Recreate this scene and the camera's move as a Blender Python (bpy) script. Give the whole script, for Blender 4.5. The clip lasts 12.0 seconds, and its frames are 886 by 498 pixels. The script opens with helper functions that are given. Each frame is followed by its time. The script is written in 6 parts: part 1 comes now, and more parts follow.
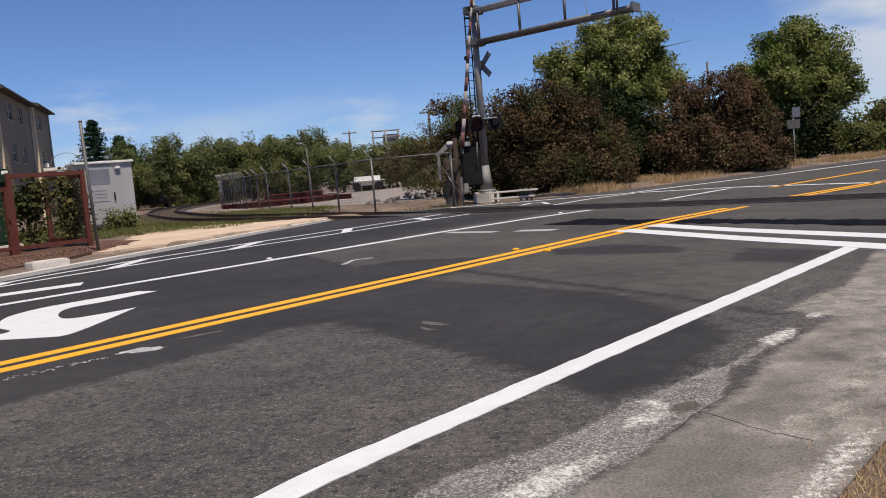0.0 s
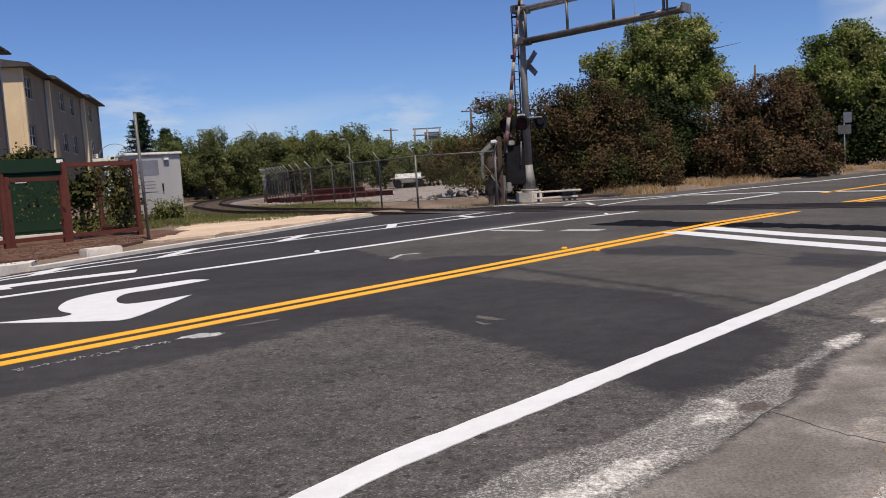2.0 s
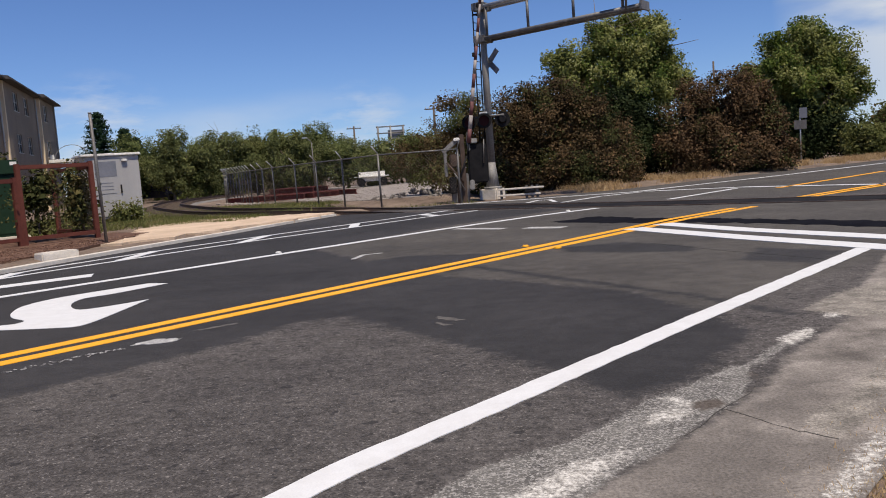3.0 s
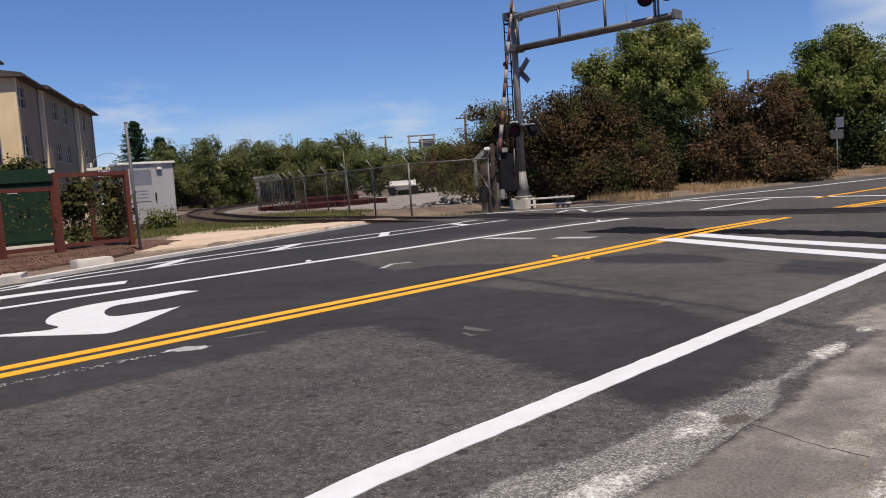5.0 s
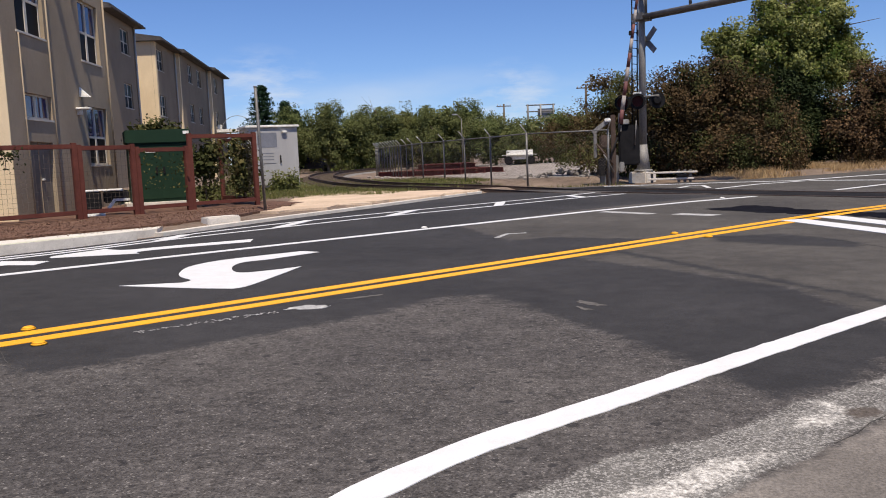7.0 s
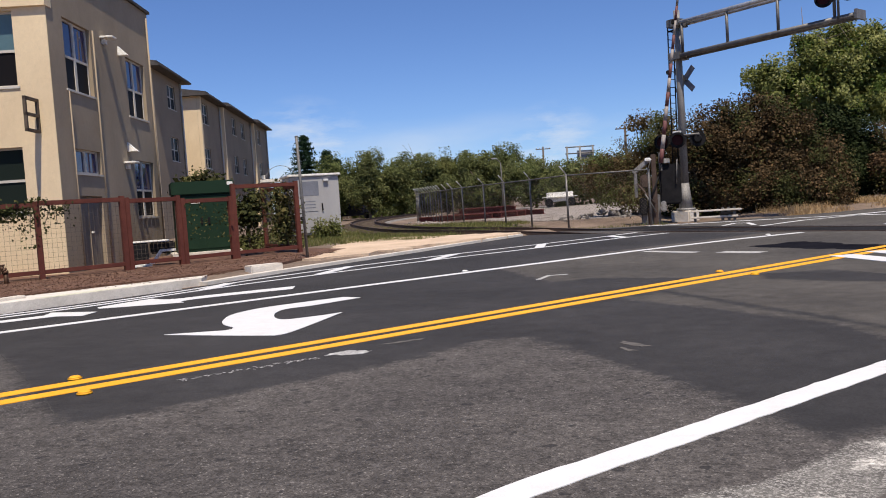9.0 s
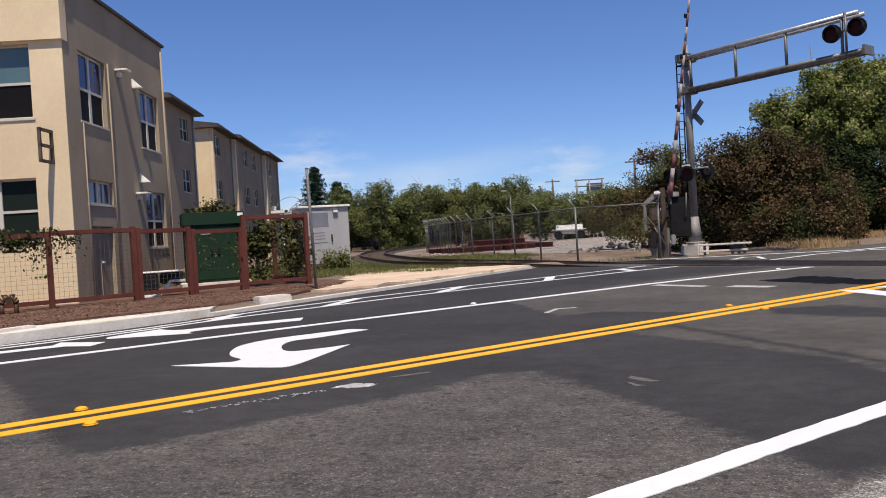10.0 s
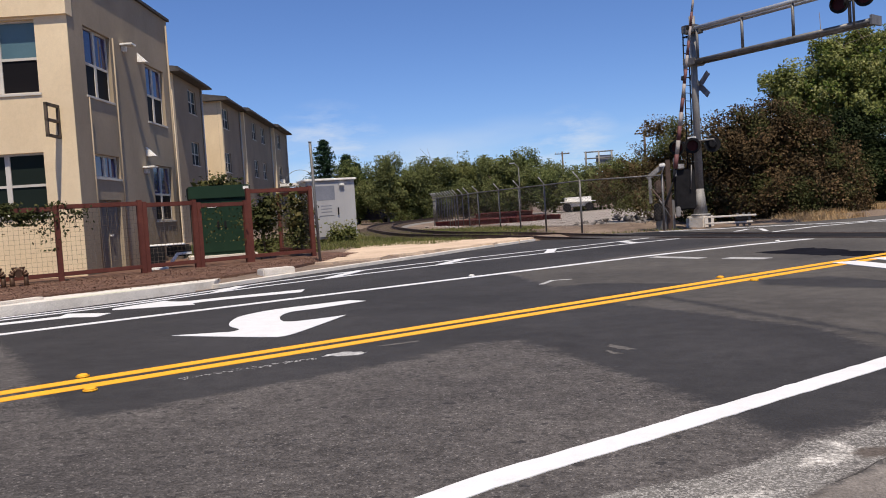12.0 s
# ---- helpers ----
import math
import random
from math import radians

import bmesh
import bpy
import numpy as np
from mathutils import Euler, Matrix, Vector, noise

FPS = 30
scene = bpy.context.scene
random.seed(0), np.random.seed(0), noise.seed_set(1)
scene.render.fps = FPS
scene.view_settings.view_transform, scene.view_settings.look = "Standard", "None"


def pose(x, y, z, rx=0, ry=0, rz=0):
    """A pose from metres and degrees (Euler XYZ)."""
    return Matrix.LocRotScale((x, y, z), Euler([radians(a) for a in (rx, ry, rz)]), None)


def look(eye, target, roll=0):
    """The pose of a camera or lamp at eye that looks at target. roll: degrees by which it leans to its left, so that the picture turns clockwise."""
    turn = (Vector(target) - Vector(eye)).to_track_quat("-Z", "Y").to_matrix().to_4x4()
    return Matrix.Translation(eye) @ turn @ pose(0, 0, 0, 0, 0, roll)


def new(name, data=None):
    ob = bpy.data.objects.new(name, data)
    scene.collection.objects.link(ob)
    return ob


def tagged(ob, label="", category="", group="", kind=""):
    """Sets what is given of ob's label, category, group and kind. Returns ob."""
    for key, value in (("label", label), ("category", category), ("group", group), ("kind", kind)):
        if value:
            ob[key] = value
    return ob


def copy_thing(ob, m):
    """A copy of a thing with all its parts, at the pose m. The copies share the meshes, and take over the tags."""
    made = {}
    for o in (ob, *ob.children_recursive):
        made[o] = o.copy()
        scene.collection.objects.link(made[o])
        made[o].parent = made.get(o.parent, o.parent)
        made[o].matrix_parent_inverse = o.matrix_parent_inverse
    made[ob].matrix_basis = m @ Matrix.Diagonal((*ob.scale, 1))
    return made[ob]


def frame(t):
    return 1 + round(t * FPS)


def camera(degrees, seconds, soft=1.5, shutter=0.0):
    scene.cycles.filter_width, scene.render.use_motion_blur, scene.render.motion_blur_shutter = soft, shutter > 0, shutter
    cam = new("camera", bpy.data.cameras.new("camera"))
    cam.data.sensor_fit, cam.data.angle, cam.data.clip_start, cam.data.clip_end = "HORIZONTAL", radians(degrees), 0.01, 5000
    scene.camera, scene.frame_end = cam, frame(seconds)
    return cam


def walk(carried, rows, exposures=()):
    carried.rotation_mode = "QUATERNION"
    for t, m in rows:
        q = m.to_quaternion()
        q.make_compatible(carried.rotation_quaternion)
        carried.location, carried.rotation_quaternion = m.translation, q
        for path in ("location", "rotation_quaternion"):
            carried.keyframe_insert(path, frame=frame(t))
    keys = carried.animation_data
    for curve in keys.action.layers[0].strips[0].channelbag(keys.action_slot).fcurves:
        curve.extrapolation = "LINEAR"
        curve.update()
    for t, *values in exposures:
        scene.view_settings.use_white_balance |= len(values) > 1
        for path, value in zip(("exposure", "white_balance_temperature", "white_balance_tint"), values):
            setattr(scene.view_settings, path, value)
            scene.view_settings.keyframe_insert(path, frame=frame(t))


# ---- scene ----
cam = camera(56.62, 12.0, soft=1.0)
walk(cam, [
    (0, look((0.112, 0.047, 1.162), (0.151, 10.004, 0.240), -4.86)),
    (0.5, look((0.007, -0.018, 1.156), (-0.214, 9.932, 0.186), -4.47)),
    (1, look((0.004, 0.016, 1.167), (-0.537, 9.945, 0.109), -3.91)),
    (1.5, look((-0.035, 0.005, 1.167), (-0.491, 9.939, 0.118), -3.06)),
    (2, look((-0.041, 0.010, 1.143), (-0.455, 9.960, 0.239), -3.61)),
    (2.5, look((-0.005, 0.015, 1.143), (-0.357, 9.962, 0.184), -4.15)),
    (3, look((0.008, 0.037, 1.162), (0.012, 9.991, 0.201), -4.17)),
    (5, look((0.035, 0.032, 1.171), (-0.324, 9.991, 0.343), -3.99)),
    (5.5, look((0.011, 0.034, 1.162), (-0.589, 9.985, 0.385), -4.03)),
    (6, look((-0.023, -0.024, 1.179), (-1.071, 9.876, 0.237), -3.69)),
    (6.5, look((-0.016, 0.007, 1.167), (-1.457, 9.830, -0.031), -2.97)),
    (7, look((0.010, 0.006, 1.180), (-1.726, 9.790, 0.056), -2.35)),
    (7.2, look((0.016, 0.013, 1.180), (-1.786, 9.798, 0.169), -2.10)),
    (8.8, look((0.033, 0.009, 1.171), (-2.055, 9.770, 0.564), -3.33)),
    (9, look((0.026, 0.036, 1.165), (-2.191, 9.771, 0.604), -3.79)),
    (9.5, look((0.034, 0.023, 1.173), (-2.267, 9.746, 0.765), -3.50)),
    (10, look((0.043, 0.030, 1.175), (-2.264, 9.759, 1.006), -3.46)),
    (10.5, look((0.092, 0.038, 1.181), (-2.459, 9.707, 1.139), -2.58)),
    (11, look((0.156, 0.012, 1.170), (-3.057, 9.474, 0.791), -3.02)),
    (11.5, look((0.128, -0.070, 1.158), (-2.994, 9.400, 0.390), -3.95)),
    (12, look((0.287, -0.123, 1.170), (-2.165, 9.559, 0.676), -3.59)),
], exposures=[(0.0, 0.08), (5.5, 0.1), (6.5, 0.2), (7.0, 0.27), (9.5, 0.28), (10.5, 0.24), (11.0, 0.13), (11.5, 0.15), (12.0, 0.27)])

# ---- light ----
SUN_EL, SUN_H = radians(65), Vector((0.455, -0.89, 0))
to_sun = Vector((SUN_H.x * math.cos(SUN_EL), SUN_H.y * math.cos(SUN_EL), math.sin(SUN_EL)))
sun = new("sun", bpy.data.lights.new("sun", "SUN"))
sun.data.energy, sun.data.angle, sun.data.color = 4.65, radians(0.53), (1.0, 0.895, 0.765)
sun.matrix_world = look((0, 0, 50), Vector((0, 0, 50)) - to_sun)
world = bpy.data.worlds.new("sky")
scene.world = world
world.use_nodes = True
wn, wl = world.node_tree.nodes, world.node_tree.links
wbg = wn["Background"]
sky = wn.new("ShaderNodeTexSky")
sky.sky_type, sky.sun_disc = "NISHITA", False
sky.sun_elevation, sky.sun_rotation = SUN_EL, math.atan2(SUN_H.x, SUN_H.y)
sky.air_density, sky.dust_density, sky.ozone_density, sky.altitude = 1.0, 0.0, 6.0, 1200
# thin clouds low over the horizon
wtc = wn.new("ShaderNodeTexCoord")
wsep = wn.new("ShaderNodeSeparateXYZ")
wl.new(wtc.outputs["Generated"], wsep.inputs[0])
wmap = wn.new("ShaderNodeMapping")
wmap.inputs["Scale"].default_value = (1.6, 1.6, 6.0)
wmap.inputs["Location"].default_value = (0.35, 0.2, 0.1)
wl.new(wtc.outputs["Generated"], wmap.inputs[0])
wno = wn.new("ShaderNodeTexNoise")
wno.inputs["Scale"].default_value, wno.inputs["Detail"].default_value = 2.2, 7
wl.new(wmap.outputs[0], wno.inputs[0])
wr1 = wn.new("ShaderNodeMapRange")
wr1.inputs[1].default_value, wr1.inputs[2].default_value = 0.5, 0.72
wl.new(wno.outputs["Fac"], wr1.inputs[0])
wr2 = wn.new("ShaderNodeMapRange")
wr2.inputs[1].default_value, wr2.inputs[2].default_value = 0.11, 0.02
wl.new(wsep.outputs[2], wr2.inputs[0])
wmu = wn.new("ShaderNodeMath")
wmu.operation = "MULTIPLY"
wl.new(wr1.outputs[0], wmu.inputs[0])
wl.new(wr2.outputs[0], wmu.inputs[1])
wdot = wn.new("ShaderNodeVectorMath")
wdot.operation = "DOT_PRODUCT"
wdot.inputs[1].default_value = Vector((0.53, 0.835, 0.145)).normalized()
wl.new(wtc.outputs["Generated"], wdot.inputs[0])
wr3 = wn.new("ShaderNodeMapRange")
wr3.inputs[1].default_value, wr3.inputs[2].default_value = 0.985, 0.999
wl.new(wdot.outputs["Value"], wr3.inputs[0])
wr4 = wn.new("ShaderNodeMapRange")
wr4.inputs[1].default_value, wr4.inputs[2].default_value = 0.36, 0.5
# ragged body of the low banks
wnb = wn.new("ShaderNodeTexNoise")
wnb.inputs["Scale"].default_value, wnb.inputs["Detail"].default_value, wnb.inputs["Roughness"].default_value = 9.0, 8, 0.6
wl.new(wmap.outputs[0], wnb.inputs[0])
wr7 = wn.new("ShaderNodeMapRange")
wr7.inputs[1].default_value, wr7.inputs[2].default_value, wr7.inputs[4].default_value = 0.4, 0.68, 0.75
wl.new(wnb.outputs["Fac"], wr7.inputs[0])
wl.new(wno.outputs["Fac"], wr4.inputs[0])
wm2 = wn.new("ShaderNodeMath")
wm2.operation = "MULTIPLY"
wl.new(wr3.outputs[0], wm2.inputs[0])
wl.new(wr4.outputs[0], wm2.inputs[1])
wmx = wn.new("ShaderNodeMath")
wmx.operation = "MAXIMUM"
wl.new(wmu.outputs[0], wmx.inputs[0])
wl.new(wm2.outputs[0], wmx.inputs[1])
# a low cloud bank behind the yard
wdb = wn.new("ShaderNodeVectorMath")
wdb.operation = "DOT_PRODUCT"
wdb.inputs[1].default_value = Vector((-0.085, 0.995, 0.035)).normalized()
wl.new(wtc.outputs["Generated"], wdb.inputs[0])
wr5 = wn.new("ShaderNodeMapRange")
wr5.inputs[1].default_value, wr5.inputs[2].default_value = 0.9968, 0.9996
wl.new(wdb.outputs["Value"], wr5.inputs[0])
wm3 = wn.new("ShaderNodeMath")
wm3.operation = "MULTIPLY"
wl.new(wr5.outputs[0], wm3.inputs[0])
wl.new(wr7.outputs[0], wm3.inputs[1])
wm4 = wn.new("ShaderNodeMath")
wm4.operation = "MAXIMUM"
wl.new(wmx.outputs[0], wm4.inputs[0])
wl.new(wm3.outputs[0], wm4.inputs[1])
# and another behind the long building and the conifers
wdc = wn.new("ShaderNodeVectorMath")
wdc.operation = "DOT_PRODUCT"
wdc.inputs[1].default_value = Vector((-0.37, 0.928, 0.045)).normalized()
wl.new(wtc.outputs["Generated"], wdc.inputs[0])
wr6 = wn.new("ShaderNodeMapRange")
wr6.inputs[1].default_value, wr6.inputs[2].default_value = 0.9955, 0.9996
wl.new(wdc.outputs["Value"], wr6.inputs[0])
wm5 = wn.new("ShaderNodeMath")
wm5.operation = "MULTIPLY"
wl.new(wr6.outputs[0], wm5.inputs[0])
wl.new(wr7.outputs[0], wm5.inputs[1])
wm6 = wn.new("ShaderNodeMath")
wm6.operation = "MAXIMUM"
wl.new(wm4.outputs[0], wm6.inputs[0])
wl.new(wm5.outputs[0], wm6.inputs[1])
wmix = wn.new("ShaderNodeMix")
wmix.data_type = "RGBA"
wl.new(wm6.outputs[0], wmix.inputs[0])
wtint = wn.new("ShaderNodeVectorMath")
wtint.operation = "MULTIPLY"
wtint.inputs[1].default_value = (0.875, 0.965, 1.225)
wl.new(sky.outputs[0], wtint.inputs[0])
wl.new(wtint.outputs[0], wmix.inputs[6])
wmix.inputs[7].default_value = (7.5, 8.0, 8.8, 1)
wl.new(wmix.outputs[2], wbg.inputs[0])
wbg.inputs[1].default_value = 0.08


# ---- materials ----
def surf(name, c1, c2, scale=3.0, rough=0.85, bump=0.2, fine=120.0, c3=None, c3_amt=0.5, metal=0.0, local=False, spec=0.3, streak=1.0, fine_amt=0.35, hard=0.18):
    """Two-scale mottled surface: c1 to c2 in patches, fine grain, and c3 as scattered specks or wear."""
    m = bpy.data.materials.new(name)
    m.use_nodes = True
    n, k = m.node_tree.nodes, m.node_tree.links
    b = n["Principled BSDF"]
    b.inputs["Roughness"].default_value, b.inputs["Metallic"].default_value = rough, metal
    b.inputs["Specular IOR Level"].default_value = spec
    if local:
        co = n.new("ShaderNodeTexCoord").outputs["Object"]
    else:
        co = n.new("ShaderNodeNewGeometry").outputs["Position"]
    mp = n.new("ShaderNodeMapping")
    mp.inputs["Scale"].default_value = (1, 1, 1 / streak)
    k.new(co, mp.inputs[0])
    a = n.new("ShaderNodeTexNoise")
    a.inputs["Scale"].default_value, a.inputs["Detail"].default_value = scale, 6
    a.inputs["Roughness"].default_value = 0.62
    k.new(mp.outputs[0], a.inputs[0])
    r = n.new("ShaderNodeMapRange")
    r.inputs[1].default_value, r.inputs[2].default_value = 0.5 - hard, 0.5 + hard
    k.new(a.outputs["Fac"], r.inputs[0])
    mix = n.new("ShaderNodeMix")
    mix.data_type = "RGBA"
    k.new(r.outputs[0], mix.inputs[0])
    mix.inputs[6].default_value, mix.inputs[7].default_value = (*c1, 1), (*c2, 1)
    out = mix.outputs[2]
    f = n.new("ShaderNodeTexNoise")
    f.inputs["Scale"].default_value, f.inputs["Detail"].default_value = fine, 3
    k.new(co, f.inputs[0])
    g = n.new("ShaderNodeMapRange")
    g.inputs[1].default_value, g.inputs[2].default_value = 0.36, 0.64
    g.inputs[3].default_value, g.inputs[4].default_value = 1 - fine_amt, 1 + fine_amt
    fm = n.new("ShaderNodeTexNoise")
    fm.inputs["Scale"].default_value, fm.inputs["Detail"].default_value = fine * 0.17, 5
    fm.inputs["Roughness"].default_value = 0.7
    k.new(mp.outputs[0], fm.inputs[0])
    fa = n.new("ShaderNodeMix")
    fa.inputs[0].default_value = 0.4
    k.new(f.outputs["Fac"], fa.inputs[2])
    k.new(fm.outputs["Fac"], fa.inputs[3])
    k.new(fa.outputs[0], g.inputs[0])
    mul = n.new("ShaderNodeVectorMath")
    mul.operation = "SCALE"
    k.new(out, mul.inputs[0])
    k.new(g.outputs[0], mul.inputs["Scale"])
    out = mul.outputs[0]
    if c3:
        v = n.new("ShaderNodeTexNoise")
        v.inputs["Scale"].default_value, v.inputs["Detail"].default_value = fine * 0.55, 4
        k.new(co, v.inputs[0])
        vr = n.new("ShaderNodeMapRange")
        vr.inputs[1].default_value, vr.inputs[2].default_value = 0.6, 0.7
        vr.inputs[4].default_value = c3_amt
        k.new(v.outputs["Fac"], vr.inputs[0])
        m3 = n.new("ShaderNodeMix")
        m3.data_type = "RGBA"
        k.new(vr.outputs[0], m3.inputs[0])
        k.new(out, m3.inputs[6])
        m3.inputs[7].default_value = (*c3, 1)
        out = m3.outputs[2]
    k.new(out, b.inputs["Base Color"])
    if bump:
        bp = n.new("ShaderNodeBump")
        bp.inputs["Strength"].default_value, bp.inputs["Distance"].default_value = bump, 0.01
        k.new(f.outputs["Fac"], bp.inputs["Height"])
        k.new(bp.outputs[0], b.inputs["Normal"])
    return m


def leafy(name, c1, c2, c3, trans=0.35):
    """Leaf colour that varies leaf by leaf, with light passing through."""
    m = bpy.data.materials.new(name)
    m.use_nodes = True
    n, k = m.node_tree.nodes, m.node_tree.links
    b = n["Principled BSDF"]
    b.inputs["Roughness"].default_value = 0.7
    b.inputs["Specular IOR Level"].default_value = 0.1
    g = n.new("ShaderNodeNewGeometry")
    rp = n.new("ShaderNodeValToRGB")
    e = rp.color_ramp.elements
    e[0].color, e[1].color = (*c1, 1), (*c3, 1)
    e.new(0.55).color = (*c2, 1)
    no = n.new("ShaderNodeTexNoise")
    no.inputs["Scale"].default_value = 0.9
    k.new(g.outputs["Position"], no.inputs[0])
    mr = n.new("ShaderNodeMapRange")
    mr.inputs[1].default_value, mr.inputs[2].default_value = 0.3, 0.7
    k.new(no.outputs["Fac"], mr.inputs[0])
    ad = n.new("ShaderNodeMix")
    ad.inputs[0].default_value = 0.5
    k.new(mr.outputs[0], ad.inputs[2])
    k.new(g.outputs["Random Per Island"], ad.inputs[3])
    k.new(ad.outputs[0], rp.inputs[0])
    k.new(rp.outputs[0], b.inputs["Base Color"])
    t = n.new("ShaderNodeBsdfTranslucent")
    k.new(rp.outputs[0], t.inputs[0])
    s = n.new("ShaderNodeMixShader")
    s.inputs[0].default_value = trans
    k.new(b.outputs[0], s.inputs[1])
    k.new(t.outputs[0], s.inputs[2])
    k.new(s.outputs[0], n["Material Output"].inputs[0])
    return m


def glass(name, col, rough=0.04, ior=1.9):
    m = bpy.data.materials.new(name)
    m.use_nodes = True
    b = m.node_tree.nodes["Principled BSDF"]
    b.inputs["Base Color"].default_value = (*col, 1)
    b.inputs["Roughness"].default_value, b.inputs["IOR"].default_value = rough, ior
    return m


M_old = surf("worn_asphalt", (0.05, 0.047, 0.047), (0.086, 0.08, 0.076), 0.9, 0.9, 0.8, 75, (0.24, 0.23, 0.22), 0.6, fine_amt=0.85, spec=0.15)
M_mid = surf("grey_asphalt", (0.058, 0.055, 0.052), (0.092, 0.086, 0.079), 0.7, 0.92, 0.5, 90, fine_amt=0.55, spec=0.12)
M_new = surf("fresh_asphalt", (0.026, 0.025, 0.028), (0.042, 0.04, 0.043), 0.8, 0.92, 0.5, 100, (0.1, 0.1, 0.1), 0.3, fine_amt=0.5, spec=0.12)
M_black_strip = surf("black_road_strip", (0.006, 0.006, 0.009), (0.014, 0.014, 0.018), 1.5, 0.95, 0.2, 60, spec=0.02)
M_track_bed = surf("crossing_asphalt", (0.016, 0.016, 0.018), (0.03, 0.029, 0.031), 1.5, 0.95, 0.3, 90, spec=0.03)
M_conc_worn = surf("worn_concrete_gutter", (0.08, 0.077, 0.074), (0.36, 0.345, 0.32), 6, 0.9, 0.6, 110, (0.5, 0.48, 0.45), 0.6, fine_amt=0.6, hard=0.12)
M_shoulder = surf("patched_shoulder", (0.085, 0.078, 0.072), (0.17, 0.155, 0.14), 1.1, 0.9, 0.4, 100, (0.24, 0.22, 0.2), 0.3)
M_tan = surf("dusty_patch", (0.16, 0.145, 0.125), (0.29, 0.265, 0.23), 2.5, 0.95, 0.5, 80, (0.4, 0.36, 0.3), 0.4)
M_white = surf("white_road_paint", (0.69, 0.69, 0.685), (0.62, 0.615, 0.605), 6, 0.6, 0.15, 150, fine_amt=0.05)
M_white_worn = surf("worn_white_paint", (0.5, 0.49, 0.47), (0.3, 0.29, 0.28), 9, 0.7, 0.2, 60, (0.1, 0.1, 0.1), 0.8)
M_scuff = surf("dusty_scuff", (0.08, 0.073, 0.067), (0.14, 0.128, 0.116), 9, 0.9, 0.2, 60, (0.05, 0.05, 0.05), 0.8)
M_yellow = surf("yellow_road_paint", (0.9, 0.42, 0.02), (0.82, 0.36, 0.02), 5, 0.6, 0.15, 150, fine_amt=0.08)
M_kerb = surf("kerb_concrete", (0.54, 0.495, 0.43), (0.7, 0.645, 0.57), 1.6, 0.9, 0.25, 60, (0.35, 0.31, 0.27), 0.4, fine_amt=0.15)
M_dirt = surf("dry_ground", (0.1, 0.071, 0.054), (0.235, 0.175, 0.13), 0.5, 0.95, 0.6, 25, (0.1, 0.1, 0.045), 0.6)
M_sand = surf("pale_sand", (0.48, 0.36, 0.255), (0.62, 0.48, 0.35), 0.7, 0.95, 0.4, 20, (0.3, 0.22, 0.15), 0.4, fine_amt=0.15)
M_mulch = surf("bark_mulch", (0.075, 0.038, 0.025), (0.15, 0.082, 0.055), 2.5, 0.95, 0.9, 28, (0.3, 0.19, 0.13), 0.6)
M_yard = surf("concrete_yard", (0.22, 0.19, 0.165), (0.32, 0.28, 0.245), 0.4, 0.9, 0.2, 20, fine_amt=0.12)
M_ballast = surf("track_ballast", (0.12, 0.11, 0.1), (0.24, 0.22, 0.2), 2, 0.95, 0.9, 18, (0.4, 0.38, 0.35), 0.5)
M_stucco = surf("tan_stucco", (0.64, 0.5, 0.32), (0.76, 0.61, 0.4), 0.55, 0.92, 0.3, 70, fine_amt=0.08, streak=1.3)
# the tan stucco again, darkened in colour for walls out of full sun
M_stucco_shade = surf("shaded_stucco", (0.27, 0.216, 0.152), (0.36, 0.288, 0.203), 0.55, 0.92, 0.3, 70, fine_amt=0.1, streak=1.3)
# shaded tone of the stucco, coloured in for the long building's sides
M_stucco_shade_far = surf("far_shaded_stucco", (0.23, 0.182, 0.128), (0.29, 0.23, 0.162), 0.55, 0.92, 0.3, 70, fine_amt=0.1, streak=1.3)
M_door = surf("grey_brown_door_paint", (0.16, 0.14, 0.115), (0.22, 0.19, 0.155), 1.2, 0.8, 0.15, 50, fine_amt=0.15, streak=4)
M_spray = surf("green_marking_spray", (0.5, 0.52, 0.36), (0.56, 0.54, 0.42), 8, 0.9, 0.2, 60, (0.5, 0.46, 0.4), 0.9)
M_trim = surf("pale_trim", (0.5, 0.47, 0.41), (0.58, 0.54, 0.48), 3, 0.7, 0.05, 80, fine_amt=0.05)
M_roof = surf("dark_roofing", (0.05, 0.045, 0.042), (0.09, 0.08, 0.075), 2, 0.85, 0.3, 40)
M_rust = surf("red_brown_steel", (0.085, 0.022, 0.015), (0.125, 0.036, 0.024), 3, 0.75, 0.2, 60, (0.05, 0.017, 0.012), 0.35, local=True, fine_amt=0.16)
M_wire = surf("rusty_wire", (0.1, 0.075, 0.055), (0.17, 0.135, 0.1), 4, 0.7, 0, 60)
M_galv = surf("galvanised_steel", (0.42, 0.42, 0.42), (0.56, 0.56, 0.55), 2.5, 0.45, 0.1, 50, (0.3, 0.24, 0.19), 0.5, metal=0.6, local=True, streak=4)
M_mast = surf("weathered_mast_paint", (0.15, 0.143, 0.136), (0.31, 0.298, 0.28), 2.0, 0.6, 0.15, 40, (0.1, 0.085, 0.075), 0.6, metal=0.1, local=True, streak=6)
M_galv_dark = surf("weathered_steel", (0.1, 0.096, 0.09), (0.21, 0.2, 0.19), 2.5, 0.55, 0.15, 40, (0.09, 0.07, 0.06), 0.6, metal=0.4, local=True, streak=4)
M_silver = surf("silver_paint", (0.33, 0.325, 0.325), (0.42, 0.41, 0.4), 0.9, 0.55, 0.05, 40, (0.3, 0.27, 0.25), 0.15, metal=0.2, local=True, streak=4, fine_amt=0.08)
